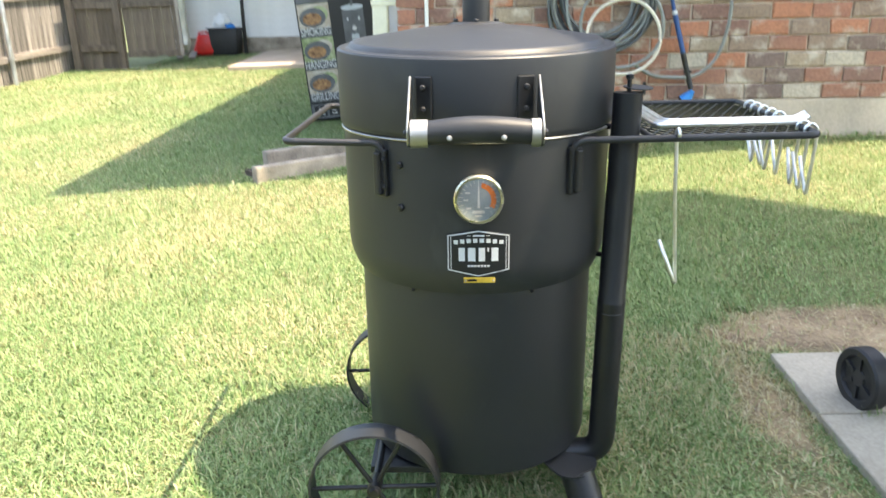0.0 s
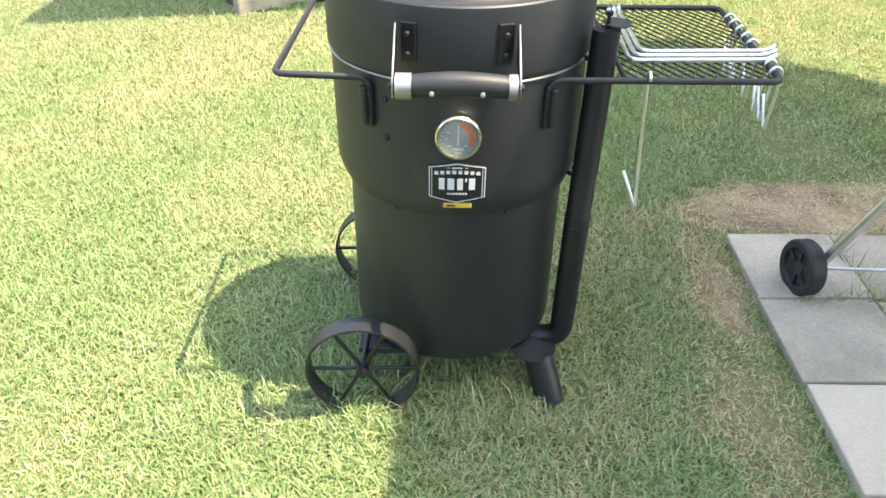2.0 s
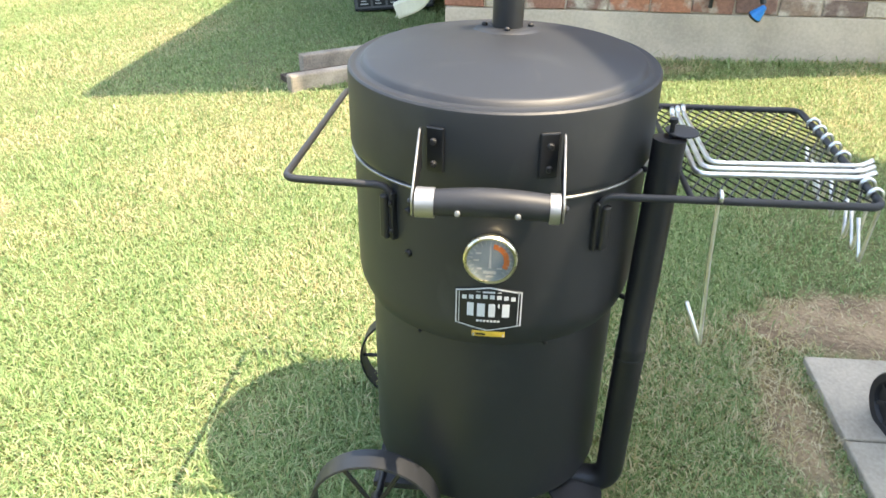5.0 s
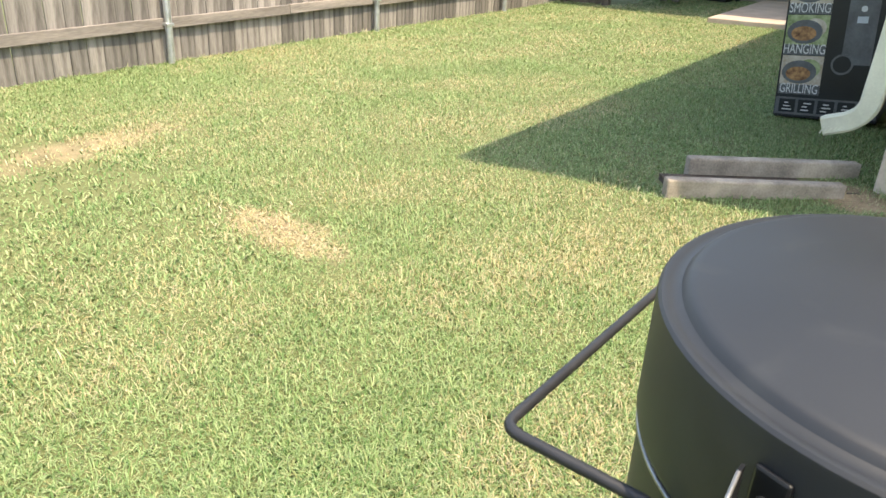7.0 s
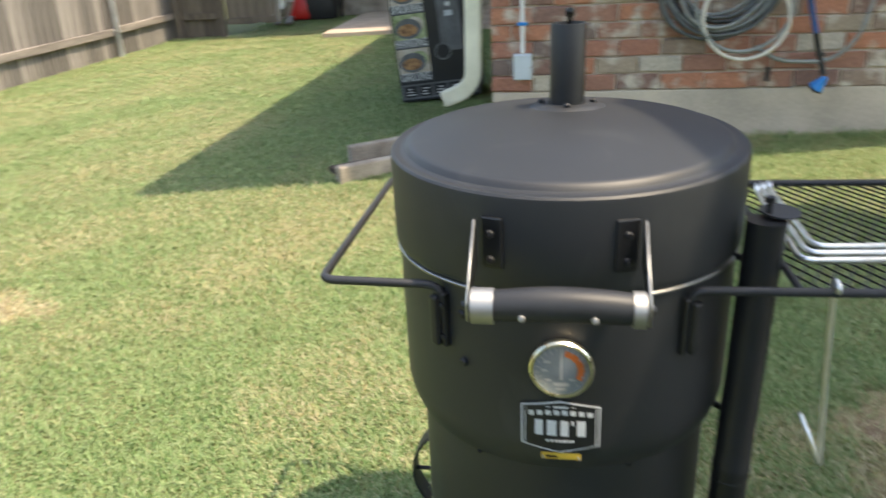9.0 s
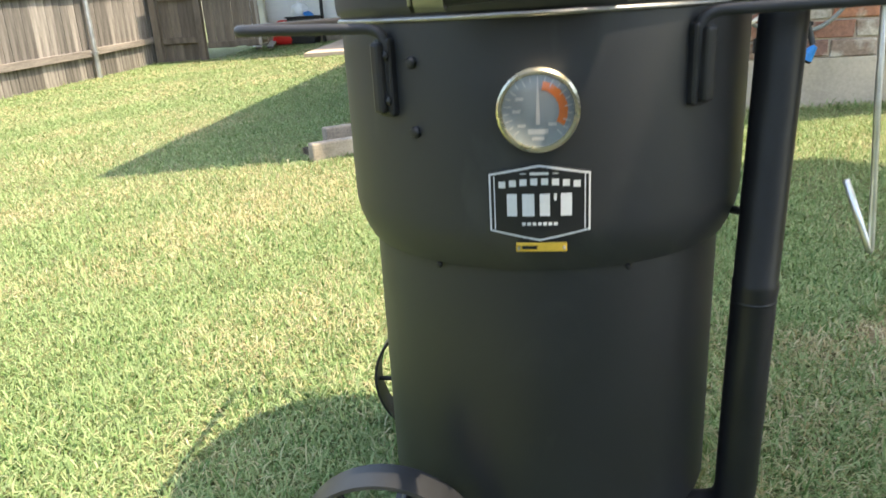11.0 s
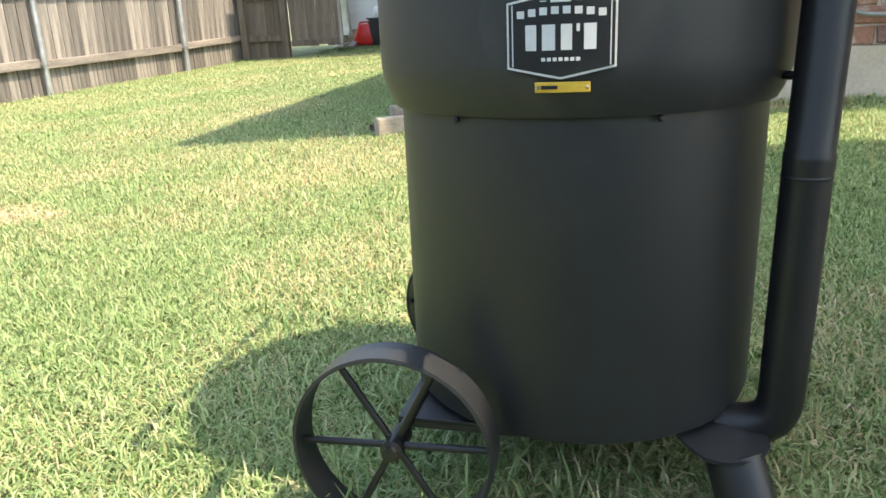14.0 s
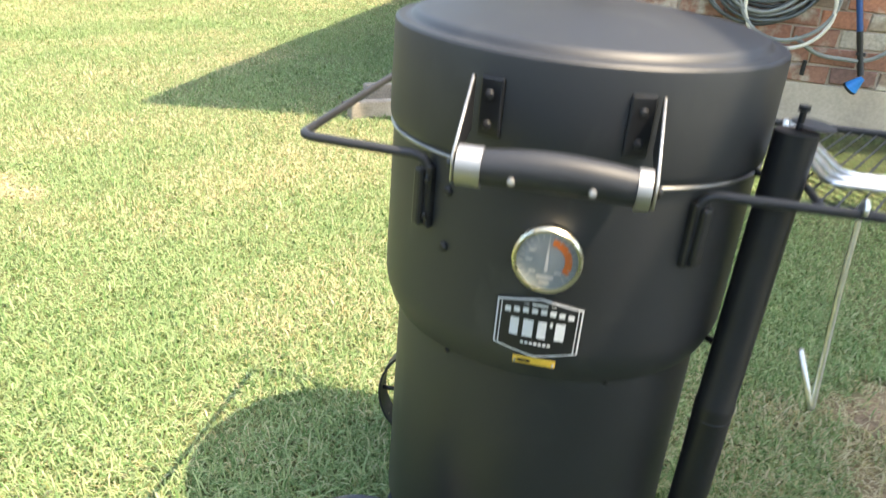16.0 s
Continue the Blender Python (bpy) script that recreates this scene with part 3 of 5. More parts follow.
def downspout(points, label, w=0.075, d=0.055, ribs=False):
    pts = rounded(points, 0.16, 6)
    bm = bmesh.new()
    rings, side = [], None
    for i, p in enumerate(pts):
        t = (pts[min(i + 1, len(pts) - 1)] - pts[max(i - 1, 0)]).normalized()
        s = Vector((0, 1, 0)) if abs(t.y) < 0.8 else Vector((1, 0, 0))
        s = (s - t * s.dot(t)).normalized()
        u = t.cross(s)
        f = 1.0 if not ribs or i % 2 else 1.05
        rings.append([bm.verts.new(p + s * d * a * f + u * w * b * f) for a, b in ((-.5, -.38), (-.38, -.5), (.38, -.5), (.5, -.38), (.5, .38), (.38, .5), (-.38, .5), (-.5, .38))])
    for p, q in zip(rings, rings[1:]):
        for k in range(8):
            bm.faces.new((p[k], p[(k + 1) % 8], q[(k + 1) % 8], q[k]))
    inner = [bm.verts.new(v.co + (pts[-1] - v.co) * 0.12) for v in rings[-1]]
    deep = [bm.verts.new(v.co - (pts[-1] - pts[-2]).normalized() * 0.12) for v in inner]
    for k in range(8):
        l = (k + 1) % 8
        bm.faces.new((rings[-1][k], rings[-1][l], inner[l], inner[k]))
        bm.faces.new((inner[k], inner[l], deep[l], deep[k]))
    bm.faces.new(deep)
    bmesh.ops.recalc_face_normals(bm, faces=bm.faces[:])
    th = thing("downspout", pose(0, 0, 0), label, "downspout", kind="structure")
    part("pipe", bm, M_CREAM, th)
    return th


ds = downspout([(-0.535, 3.45, 2.52), (-0.54, 3.45, 1.2), (-0.545, 3.45, 0.8), (-0.555, 3.45, 0.46), (-0.62, 3.47, 0.385), (-0.745, 3.50, 0.335)], "cream-painted metal downspout with a kicked-out elbow at the house corner", 0.10, 0.075)
for k in range(6):
    x, z = -0.735 + 0.022 * k, 0.339 + 0.009 * k
    part("rib", bm_tube([(x - 0.018, 3.462 - 0.004 * k, z - 0.042), (x + 0.018, 3.462 - 0.004 * k, z + 0.048)], 0.0035, 6), M_CREAM, ds)
part("strap", bm_box(-0.60, -0.425, 3.405, 3.495, 1.0, 1.03, 0.003), M_CREAM, ds)
downspout([(-4.80, 11.5, 2.52), (-4.80, 11.5, 0.75), (-4.74, 11.42, 0.50), (-4.70, 11.2, 0.42)], "white downspout at the rear wing's corner", 0.15, 0.12)

# electrical box and conduit on the brick
eb = thing("electrical_box", pose(-0.245, WY, 0.545), "grey plastic electrical box with a white conduit on the brick wall", "electrical box")
part("housing", bm_box(-0.055, 0.055, -0.055, 0.0, -0.075, 0.075, 0.008), M_GREYBOX, eb)
part("cover", bm_box(-0.050, 0.050, -0.063, -0.0555, -0.070, 0.070, 0.004), M_GREYBOX, eb)
part("conduit", bm_tube([(0, -0.03, 0.076), (0, -0.03, 1.6)], 0.0125, 12), M_SIDING, eb, "white plastic conduit", sm=40)
part("clamp", bm_box(-0.03, 0.03, -0.046, 0, 0.235, 0.252, 0.003), M_BLUE, eb, "bluish conduit strap")
for sx in (-1, 1):
    part("screw", bm_lathe([(0, 0.003), (0.004, 0.002), (0.004, 0)], 8), M_STEEL, eb, at=pose(sx * 0.04, -0.063, 0, 90))

# garden hose coil hung on the wall
hose = thing("garden_hose", pose(0.84, WY, 0.99), "coiled grey garden hose hung on a wall hook", "hose")
rg = np.random.default_rng(3)
for k in range(11):
    r = 0.215 + 0.011 * k + rg.uniform(-0.01, 0.01)
    ox, oz = rg.uniform(-0.03, 0.05), 0.03 - 0.012 * (k % 4)
    dep = -0.035 - 0.020 * (k % 4)
    sag = rg.uniform(0.95, 1.06)
    pts = [((r + 0.014 * math.sin(3 * a + k)) * math.sin(a) + ox, dep - 0.012 * math.sin(2 * a + k), oz - r * sag * math.cos(a) + 0.010 * math.sin(2 * a + 2 * k)) for a in (2 * math.pi * j / 44 for j in range(44))]
    part("loop", bm_tube(pts, 0.0098, 8, closed=True), M_HOSEDARK if k % 3 else M_HOSE, hose, sm=True)
for r, ox, oz, m, lab in ((0.222, 0.125, -0.200, M_HOSEPALE, "pale hose loop hanging lowest"), (0.25, 0.11, -0.130, M_HOSE, "slack grey hose loop")):
    pts = [((r + 0.008 * math.sin(2 * a)) * math.sin(a) + ox, -0.112 - 0.008 * math.sin(a), oz - r * math.cos(a)) for a in (2 * math.pi * j / 44 for j in range(44))]
    part("loop", bm_tube(pts, 0.0105, 10, closed=True), m, hose, lab, sm=True)
part("hook", bm_tube(rounded([(0, 0, 0.21), (0, -0.14, 0.21), (0, -0.14, 0.27)], 0.03), 0.008, 8), M_BLACK, hose)
pts = rounded([(0.20, -0.06, -0.36), (0.33, -0.05, -0.445), (0.60, -0.05, -0.455), (0.73, -0.05, -0.34), (0.79, -0.05, -0.10), (0.76, -0.05, 0.25)], 0.14, 8)
part("tail", bm_tube(pts, 0.0115, 10), M_HOSE, hose, "grey hose tail", sm=True)
part("tail_hook", bm_tube(rounded([(0.76, 0.0, 0.24), (0.76, -0.07, 0.24), (0.76, -0.07, 0.27)], 0.02), 0.005, 8), M_BLACK, hose)

# blue watering wand hanging on the wall
wand = thing("watering_wand", pose(1.365, WY - 0.05, 0.43), "blue and black watering wand hanging on the brick wall", "garden sprayer")
part("shaft", bm_tube([(-0.145, 0, 0.72), (-0.085, 0, 0.50)], 0.0115, 12), M_BLUEDARK, wand, "dark blue tube", sm=40)
part("grip", bm_tube([(-0.085, 0, 0.50), (-0.012, 0, 0.255)], 0.0155, 12), M_BLUEDARK, wand, "navy sleeve", sm=40)
part("collar", bm_tube([(-0.088, 0, 0.512), (-0.080, 0, 0.487)], 0.017, 12), M_WHITE, wand, sm=40)
part("neck", bm_tube(rounded([(-0.014, 0, 0.26), (0.012, 0, 0.17), (0.042, 0, 0.075), (0.052, -0.01, 0.035)], 0.03), [0.0165] * 2 + [0.0150] * 5 + [0.0165] * 7, 12), M_BLACK, wand, sm=40)
part("trigger", bm_box(0.000, 0.046, -0.012, 0.012, 0.135, 0.155, 0.004), M_BLACK, wand)
part("head", bm_lathe([(0, 0.080), (0.014, 0.076), (0.034, 0.022), (0.040, 0.004), (0.037, 0.0), (0, 0.0)], 28), M_BLUE, wand, "bright blue spray head", at=pose(0.010, -0.035, -0.030, 20, 32, 0), sm=40)
part("head_rim", bm_lathe([(0.0385, -0.010), (0.0415, -0.006), (0.0410, 0.003), (0.036, 0.004), (0, -0.008)], 28), M_BLACK, wand, at=pose(0.010, -0.035, -0.030, 20, 32, 0), sm=40)
part("nail", bm_tube([(-0.12, 0.05, 0.62), (-0.12, -0.03, 0.63)], 0.004, 8), M_STEEL, wand)
part("clip", bm_box(-0.24, -0.222, 0.02, 0.05, 0.0, 0.08, 0.003), M_BLACK, wand, "black wall clip")

# ---------------- concrete trough by the downspout ----------------
tr = thing("splash_block", BLOCK @ pose(0, 0, 0.055), "weathered concrete trough with two raised kerbs on the lawn", "splash block")
part("front_kerb", bm_box(0, 0.88, 0, 0.068, -0.06, 0.085, 0.010), M_BLOCKC, tr)
part("back_kerb", bm_box(0.21, 1.12, 0.300, 0.37, -0.06, 0.108, 0.010), M_BLOCKC, tr)
part("bed", bm_box(0.06, 1.0, 0.069, 0.299, -0.06, 0.022), M_GRAVEL, tr, "gritty dark soil bed")

# ---------------- carton ----------------
def text_mesh(body, size, depth=0.0012):
    c = bpy.data.curves.new("lettering", "FONT")
    c.body, c.size, c.extrude, c.align_x, c.align_y = body, size, depth, "CENTER", "CENTER"
    o = new("lettering", c)
    bpy.context.view_layer.update()
    me = bpy.data.meshes.new_from_object(o.evaluated_get(bpy.context.evaluated_depsgraph_get()))
    bpy.data.objects.remove(o)
    return me


CX = -1.262
cb = thing("carton", pose(CX, 4.6, gz(CX, 4.6) - 0.005, 0, -5.0, 3), "tall black printed carton with food photographs standing on the shaded lawn", "cardboard box")
CW, CH, CDp = 0.62, 1.16, 0.62
part("board", bm_box(0, CW, 0.003, CDp, 0, CH, 0.006), M_CARTON, cb)
part("flap", bm_box(0.01, CW - 0.01, 0.02, CDp - 0.02, CH, CH + 0.006), M_KRAFT, cb, "brown carton flaps")


def face(name, x0, x1, z0, z1, mat, lift, label=""):
    return part(name, bm_box(x0, x1, 0.003 - lift, 0.0029, z0, z1), mat, cb, label)


def disc(name, cx, cz, rx, rz, mat, lift, label=""):
    out = [(cx + rx * math.cos(a), cz + rz * math.sin(a)) for a in (2 * math.pi * k / 28 for k in range(28))]
    return part(name, bm_prism(out, lift - 0.0002, Matrix.Translation((0, 0.003 - lift, 0))), mat, cb, label)


for k, (word, mats) in enumerate((("GRILLING", (M_TAN, M_LEAFP)), ("HANGING", (M_LEAFP, M_TAN)), ("SMOKING", (M_TAN, M_LEAFP)), ("", (M_TAN, M_FOOD)))):
    z0 = 0.155 + 0.255 * k
    face("photo", 0.012, 0.262, z0, min(z0 + 0.25, CH - 0.01), mats[0], 0.0012, "printed cooking photograph")
    disc("photo_detail", 0.18, z0 + 0.17, 0.07, 0.06, mats[1], 0.0020)
    disc("photo_dish", 0.125, z0 + 0.145, 0.105, 0.075, M_GREYP, 0.0028)
    disc("photo_food", 0.12, z0 + 0.135, 0.075, 0.045, M_FOOD, 0.0036)
    face("photo_caption", 0.012, 0.262, z0, z0 + 0.065, M_GREYP, 0.0030)
    if word:
        me = text_mesh(word, 0.070)
        me.materials.append(M_WHITE)
        o = new("lettering", me)
        o.parent = cb
        o.matrix_basis = pose(0.137, -0.0035, z0 + 0.036, 90) @ Matrix.Diagonal((0.78, 1.25, 1, 1))
        tagged(o, "white printed word")
face("band", 0.006, CW - 0.006, 0.02, 0.135, M_GREYP, 0.0012, "dark printed band")
for k in range(5):
    x = 0.03 + 0.118 * k
    face("icon_panel", x, x + 0.10, 0.035, 0.122, M_CARTON, 0.0020)
    for j in range(3):
        face("icon_bar", x + 0.02 + 0.006 * j, x + 0.08 - 0.012 * ((j + k) % 3), 0.050 + 0.022 * j, 0.058 + 0.022 * j, M_WHITE, 0.0028)
# drawing of the smoker on the carton
face("drawn_drum", 0.36, 0.53, 0.36, 0.86, M_GREYP, 0.0016, "printed picture of a drum smoker")
disc("drawn_lid", 0.445, 0.86, 0.088, 0.022, M_GREYBOX, 0.0022)
face("drawn_stack", 0.435, 0.455, 0.87, 0.95, M_GREYP, 0.0022)
disc("drawn_wheel", 0.37, 0.36, 0.065, 0.065, M_GREYP, 0.0024)
disc("drawn_tyre", 0.37, 0.36, 0.052, 0.052, M_CARTON, 0.0030)
for x in (0.40, 0.49):
    face("drawn_bracket", x - 0.006, x + 0.006, 0.76, 0.785, M_WHITE, 0.0024)
disc("drawn_gauge", 0.445, 0.70, 0.018, 0.018, M_WHITE, 0.0024)
face("drawn_badge", 0.415, 0.475, 0.615, 0.655, M_GREYBOX, 0.0024)

# ---------------- concrete paving ----------------
pv = thing("pavement", pose(0, 0, 0), "grey square concrete pavers laid on soil beside the lawn", "pavement", kind="structure")
P0 = 0.312
for i in range(5):
    for j in range(6):
        x, y = PAVE[0] + P0 * i, PAVE[3] - P0 * (j + 1)
        r = random.Random(i * 31 + j)
        light = (i, j) in ((0, 2), (2, 4), (3, 1))
        ob = part("paver", bm_box(0.004, P0 - 0.004, 0.004, P0 - 0.004, -0.045, 0.004, 0.004), M_PAVER_LIGHT if light else M_PAVER, pv,
                  at=pose(x + r.uniform(-.002, .002), y, gz(x + .15, y + .15) + r.uniform(-0.003, 0.004), 1.7, -1.1, r.uniform(-.5, .5)))
# weeds and dry stalks in the joints
rng = np.random.default_rng(11)
bm = bmesh.new()
for k in range(1500):
    if rng.random() < 0.5:
        x, y = PAVE[0] + P0 * rng.integers(1, 4) + rng.normal(0, 0.006), rng.uniform(-0.85, 0.42)
    else:
        x, y = rng.uniform(0.83, 2.0), PAVE[3] - P0 * rng.integers(1, 4) + rng.normal(0, 0.006)
    if math.sin(6 * x + 4 * y) + math.sin(9 * y - 5 * x) < 0.0:
        continue
    a, L = rng.uniform(0, 6.28), rng.uniform(0.02, 0.085)
    z = gz(x, y)
    p = [bm.verts.new((x + math.cos(a + 1.57) * s * 0.0026, y + math.sin(a + 1.57) * s * 0.0026, z)) for s in (-1, 1)]
    p.append(bm.verts.new((x + math.cos(a) * L * 0.8, y + math.sin(a) * L * 0.8, z + L * 0.7 + 0.012)))
    bm.faces.new(p)
weeds = part("joint_weeds", bm, M_BLADE)
weeds.data.attributes.new("dry", "FLOAT", "POINT").data.foreach_set("value", [0.35] * len(weeds.data.vertices))
tagged(weeds, "sparse weeds in the paver joints", "weeds", kind="stuff")


# ---------------- drum smoker ----------------
R_LID, R_UP, R_LOW = 0.262, 0.256, 0.232
sm = thing("drum_smoker", pose(0, 0, 0), "charcoal-painted steel drum smoker on two spoked wheels and a tube leg", "smoker")
low = part("lower_drum", bm_lathe([(0.0, 0.108), (0.19, 0.102), (0.220, 0.102), (0.229, 0.107), (R_LOW, 0.118), (R_LOW, 0.50), (0.20, 0.50)], 96), M_DRUM, sm, sm=35)
part("upper_drum", bm_lathe([(0.228, 0.494), (0.2365, 0.488), (0.240, 0.4885), (0.246, 0.500), (0.2525, 0.518), (0.2555, 0.534), (R_UP, 0.545), (R_UP, 0.770), (0.250, 0.776), (0.236, 0.776)], 96), M_DRUM, sm, "flared charcoal upper drum", sm=35)
bm = bm_lathe([(0.255, 0.768), (0.2585, 0.765), (0.2605, 0.768), (R_LID, 0.775), (R_LID, 0.8815), (0.2612, 0.8865), (0.2585, 0.8892), (0.2545, 0.8897), (0.2515, 0.8888), (0.245, 0.8886), (0.2405, 0.8905), (0.2365, 0.8965), (0.2325, 0.8990), (0.226, 0.8998), (0.18, 0.9070), (0.12, 0.9160), (0.07, 0.9205), (0.03, 0.9220), (0.0, 0.9222)], 128)
for vtx in bm.verts:  # the lid's top rises towards its back
    vtx.co.z += (0.0155 + 0.043 * vtx.co.y) * min(1.0, max(0.0, (vtx.co.z - 0.775) / 0.1065))
lid = part("lid", bm, M_DRUM, sm, "low conical charcoal lid with a pressed ring", sm=28)
part("lid_seam", bm_lathe([(0.2560, 0.7570), (0.2592, 0.7572), (0.2606, 0.7590), (0.2604, 0.7608), (0.2590, 0.7620), (0.2560, 0.7620)], 96), M_RIM, lid, "bare rolled rim under the lid", sm=50)
# black strip over the drum's paint stands for the gap's shade
part("gap_shade_band", bm_lathe([(0.2562, 0.7620), (0.2562, 0.7690)], 96), M_BLACK, lid, "black band painting the shade in the gap below the lid's skirt")
# black in place of the lid's charcoal paints in the pipe's shaded side
ch = part("chimney", bm_lathe([(0.0272, -0.006), (0.0272, 0.122), (0.0266, 0.1235), (0.0247, 0.1235), (0.0240, 0.122), (0.0240, 0.004), (0.0, 0.004)], 40), M_BLACK, sm, "short chimney pipe near the middle of the lid", at=pose(0.003, 0.082, 0.9405, 0.6), sm=35)
part("flange", bm_lathe([(0.0273, 0.0), (0.046, 0.0), (0.056, -0.0035), (0.0605, -0.0062), (0.0600, -0.0035), (0.055, -0.0010), (0.046, 0.0022), (0.0273, 0.0026)], 56), M_DRUM, ch, sm=35)
for k in range(4):
    a = radians(-90 + 90 * k)
    part("bolt", bm_lathe([(0.0052, 0), (0.0052, 0.004), (0.003, 0.006), (0, 0.006)], 10), M_BLACK, ch, at=pose(0.0405 * math.cos(a), 0.0405 * math.sin(a), 0.0024))
part("damper", bm_lathe([(0.0, 0.0), (0.0235, 0.0), (0.0235, 0.002), (0, 0.002)], 24), M_BLACK, ch, at=pose(0, 0, 0.113, 8))
part("damper_knob", bm_lathe([(0.0040, 0), (0.0040, 0.016), (0.0065, 0.018), (0.0072, 0.024), (0.0055, 0.029), (0, 0.031)], 14), M_ENAMEL, ch, "glossy black damper knob", at=pose(0.002, 0.006, 0.115), sm=40)


def bolt_head(parent, m, r=0.006, mat=None):
    return part("bolt", bm_lathe([(r, 0), (r, 0.003), (r * 0.7, 0.0055), (0, 0.006)], 10), mat or M_BLACK, parent, at=m)


# lid handle
h = part("handle", bm_tube([(-0.079 + 0.158 * k / 16, -0.338 - 0.004 * math.sin(math.pi * k / 16), 0.789 + 0.005 * math.sin(math.pi * k / 16)) for k in range(17)], [0.0185 + 0.0022 * math.sin(math.pi * k / 16) for k in range(17)], 24), M_GRIP, sm, "dark coated grip bar with steel end caps", sm=40)
for s, xe in ((-1, -0.104), (1, 0.092)):
    x0, x1 = (xe, -0.078) if s < 0 else (0.078, xe)
    part("end_cap", bm_tube([(x0, -0.338, 0.788), (x1, -0.338, 0.788)], 0.0215, 28), M_STEEL, h, "brushed steel end cap", sm=40)
    xb = xe + s * 0.004
    bm = bmesh.new()
    prof = [(-0.252, 0.866), (-0.252, 0.806), (-0.286, 0.800), (-0.330, 0.766), (-0.346, 0.772), (-0.350, 0.800), (-0.262, 0.866)]
    a = [bm.verts.new((xb - 0.0014, y, z)) for y, z in prof]
    b = [bm.verts.new((xb + 0.0014, y, z)) for y, z in prof]
    bm.faces.new(a)
    bm.faces.new(b[::-1])
    for k in range(len(a)):
        l = (k + 1) % len(a)
        bm.faces.new((a[k], a[l], b[l], b[k]))
    bmesh.ops.recalc_face_normals(bm, faces=bm.faces[:])
    br = part("bracket_arm", bm, M_BLACK, h, "black sheet-steel arm with a bright edge")
    part("arm_edge", bm_tube([(xb, -0.2625, 0.8662), (xb, -0.3508, 0.8000), (xb, -0.3480, 0.7725)], 0.0019, 8), M_STEEL, br, "bright bare edge", sm=True)
    pl = part("bracket_plate", wrap(bm_box(min(xe, xe - s * 0.030), max(xe, xe - s * 0.030), -0.004, 0.001, 0.797, 0.866, 0.003), R_LID), M_BLACK, h, "black mounting plate")
    for z in (0.848, 0.814):
        bolt_head(h, pose(xe - s * 0.015, -0.2605, z, 90), 0.0055, M_BLACK)
    bolt_head(h, pose(xb + s * 0.002, -0.338, 0.788, 0, s * 90, 0), 0.006)
for x in (-0.045, 0.036):
    bolt_head(h, pose(x, -0.3595, 0.784, 78), 0.0045, M_STEEL)

# temperature gauge
g = part("gauge", bm_lathe([(0.030, -0.012), (0.030, 0.006), (0.0385, 0.008), (0.0415, 0.013), (0.0415, 0.020), (0.039, 0.0235), (0.0362, 0.0235), (0.0355, 0.019), (0.0, 0.019)], 56), M_BEZEL, sm, "round dial thermometer with a steel bezel", at=pose(0.0, -0.2545, 0.668, 90), sm=35)
part("dial", bm_lathe([(0.0352, 0.0192), (0.0352, 0.0198), (0, 0.0198)], 48), M_DIAL, g, "grey dial face")
bm = bmesh.new()
arc = [radians(80 - 110 * k / 18) for k in range(19)]
vo = [bm.verts.new((0.029 * math.cos(a), 0.029 * math.sin(a), 0.0204)) for a in arc]
vi = [bm.verts.new((0.0205 * math.cos(a), 0.0205 * math.sin(a), 0.0204)) for a in arc]
for k in range(18):
    bm.faces.new((vo[k], vo[k + 1], vi[k + 1], vi[k]))
bmesh.ops.recalc_face_normals(bm, faces=bm.faces[:])
part("hot_zone", bm, M_ORANGE, g, "orange arc on the dial")
bm = bmesh.new()
for k in range(21):
    a = radians(225 - 270 * k / 20)
    c, s = math.cos(a), math.sin(a)
    L = 0.005 if k % 2 else 0.0075
    q = [(0.0335, -.0005), (0.0335, .0005), (0.0335 - L, .0005), (0.0335 - L, -.0005)]
    bm.faces.new([bm.verts.new((r * c - w * s, r * s + w * c, 0.0206)) for r, w in q])
part("tick_marks", bm, M_WHITE, g)
bm = bmesh.new()
for x, y, w, hh in ((-0.018, 0.012, 0.008, 0.003), (-0.021, 0.0, 0.008, 0.003), (-0.016, -0.014, 0.008, 0.003), (0.0, -0.020, 0.020, 0.005), (0.0, -0.027, 0.012, 0.003), (0.014, -0.013, 0.008, 0.003)):
    bm.faces.new([bm.verts.new((x + a * w / 2, y + b * hh / 2, 0.0206)) for a, b in ((-1, -1), (1, -1), (1, 1), (-1, 1))])
part("dial_print", bm, M_WHITE, g)
bm = bmesh.new()
bm.faces.new([bm.verts.new(p) for p in ((-0.0022, -0.013, 0.0216), (0.0022, -0.013, 0.0216), (0.0006, 0.028, 0.0216), (-0.0006, 0.028, 0.0216))])
part("needle", bm, M_WHITE, g, "pale needle pointing up")
part("glass", bm_lathe([(0.0358, 0.0222), (0.034, 0.0232), (0.0, 0.0236), ], 40), M_GLASS, g, sm=True).visible_shadow = False

# maker's badge: a shield with plain bars for the lettering
OUT = [(-0.054, 0.538), (0.0, 0.527), (0.054, 0.538), (0.054, 0.602), (0.0, 0.612), (-0.054, 0.602)]


def inset(f):
    return [(x * (1 - f / 0.053), 0.5698 + (z - 0.5698) * (1 - f / 0.040)) for x, z in OUT]


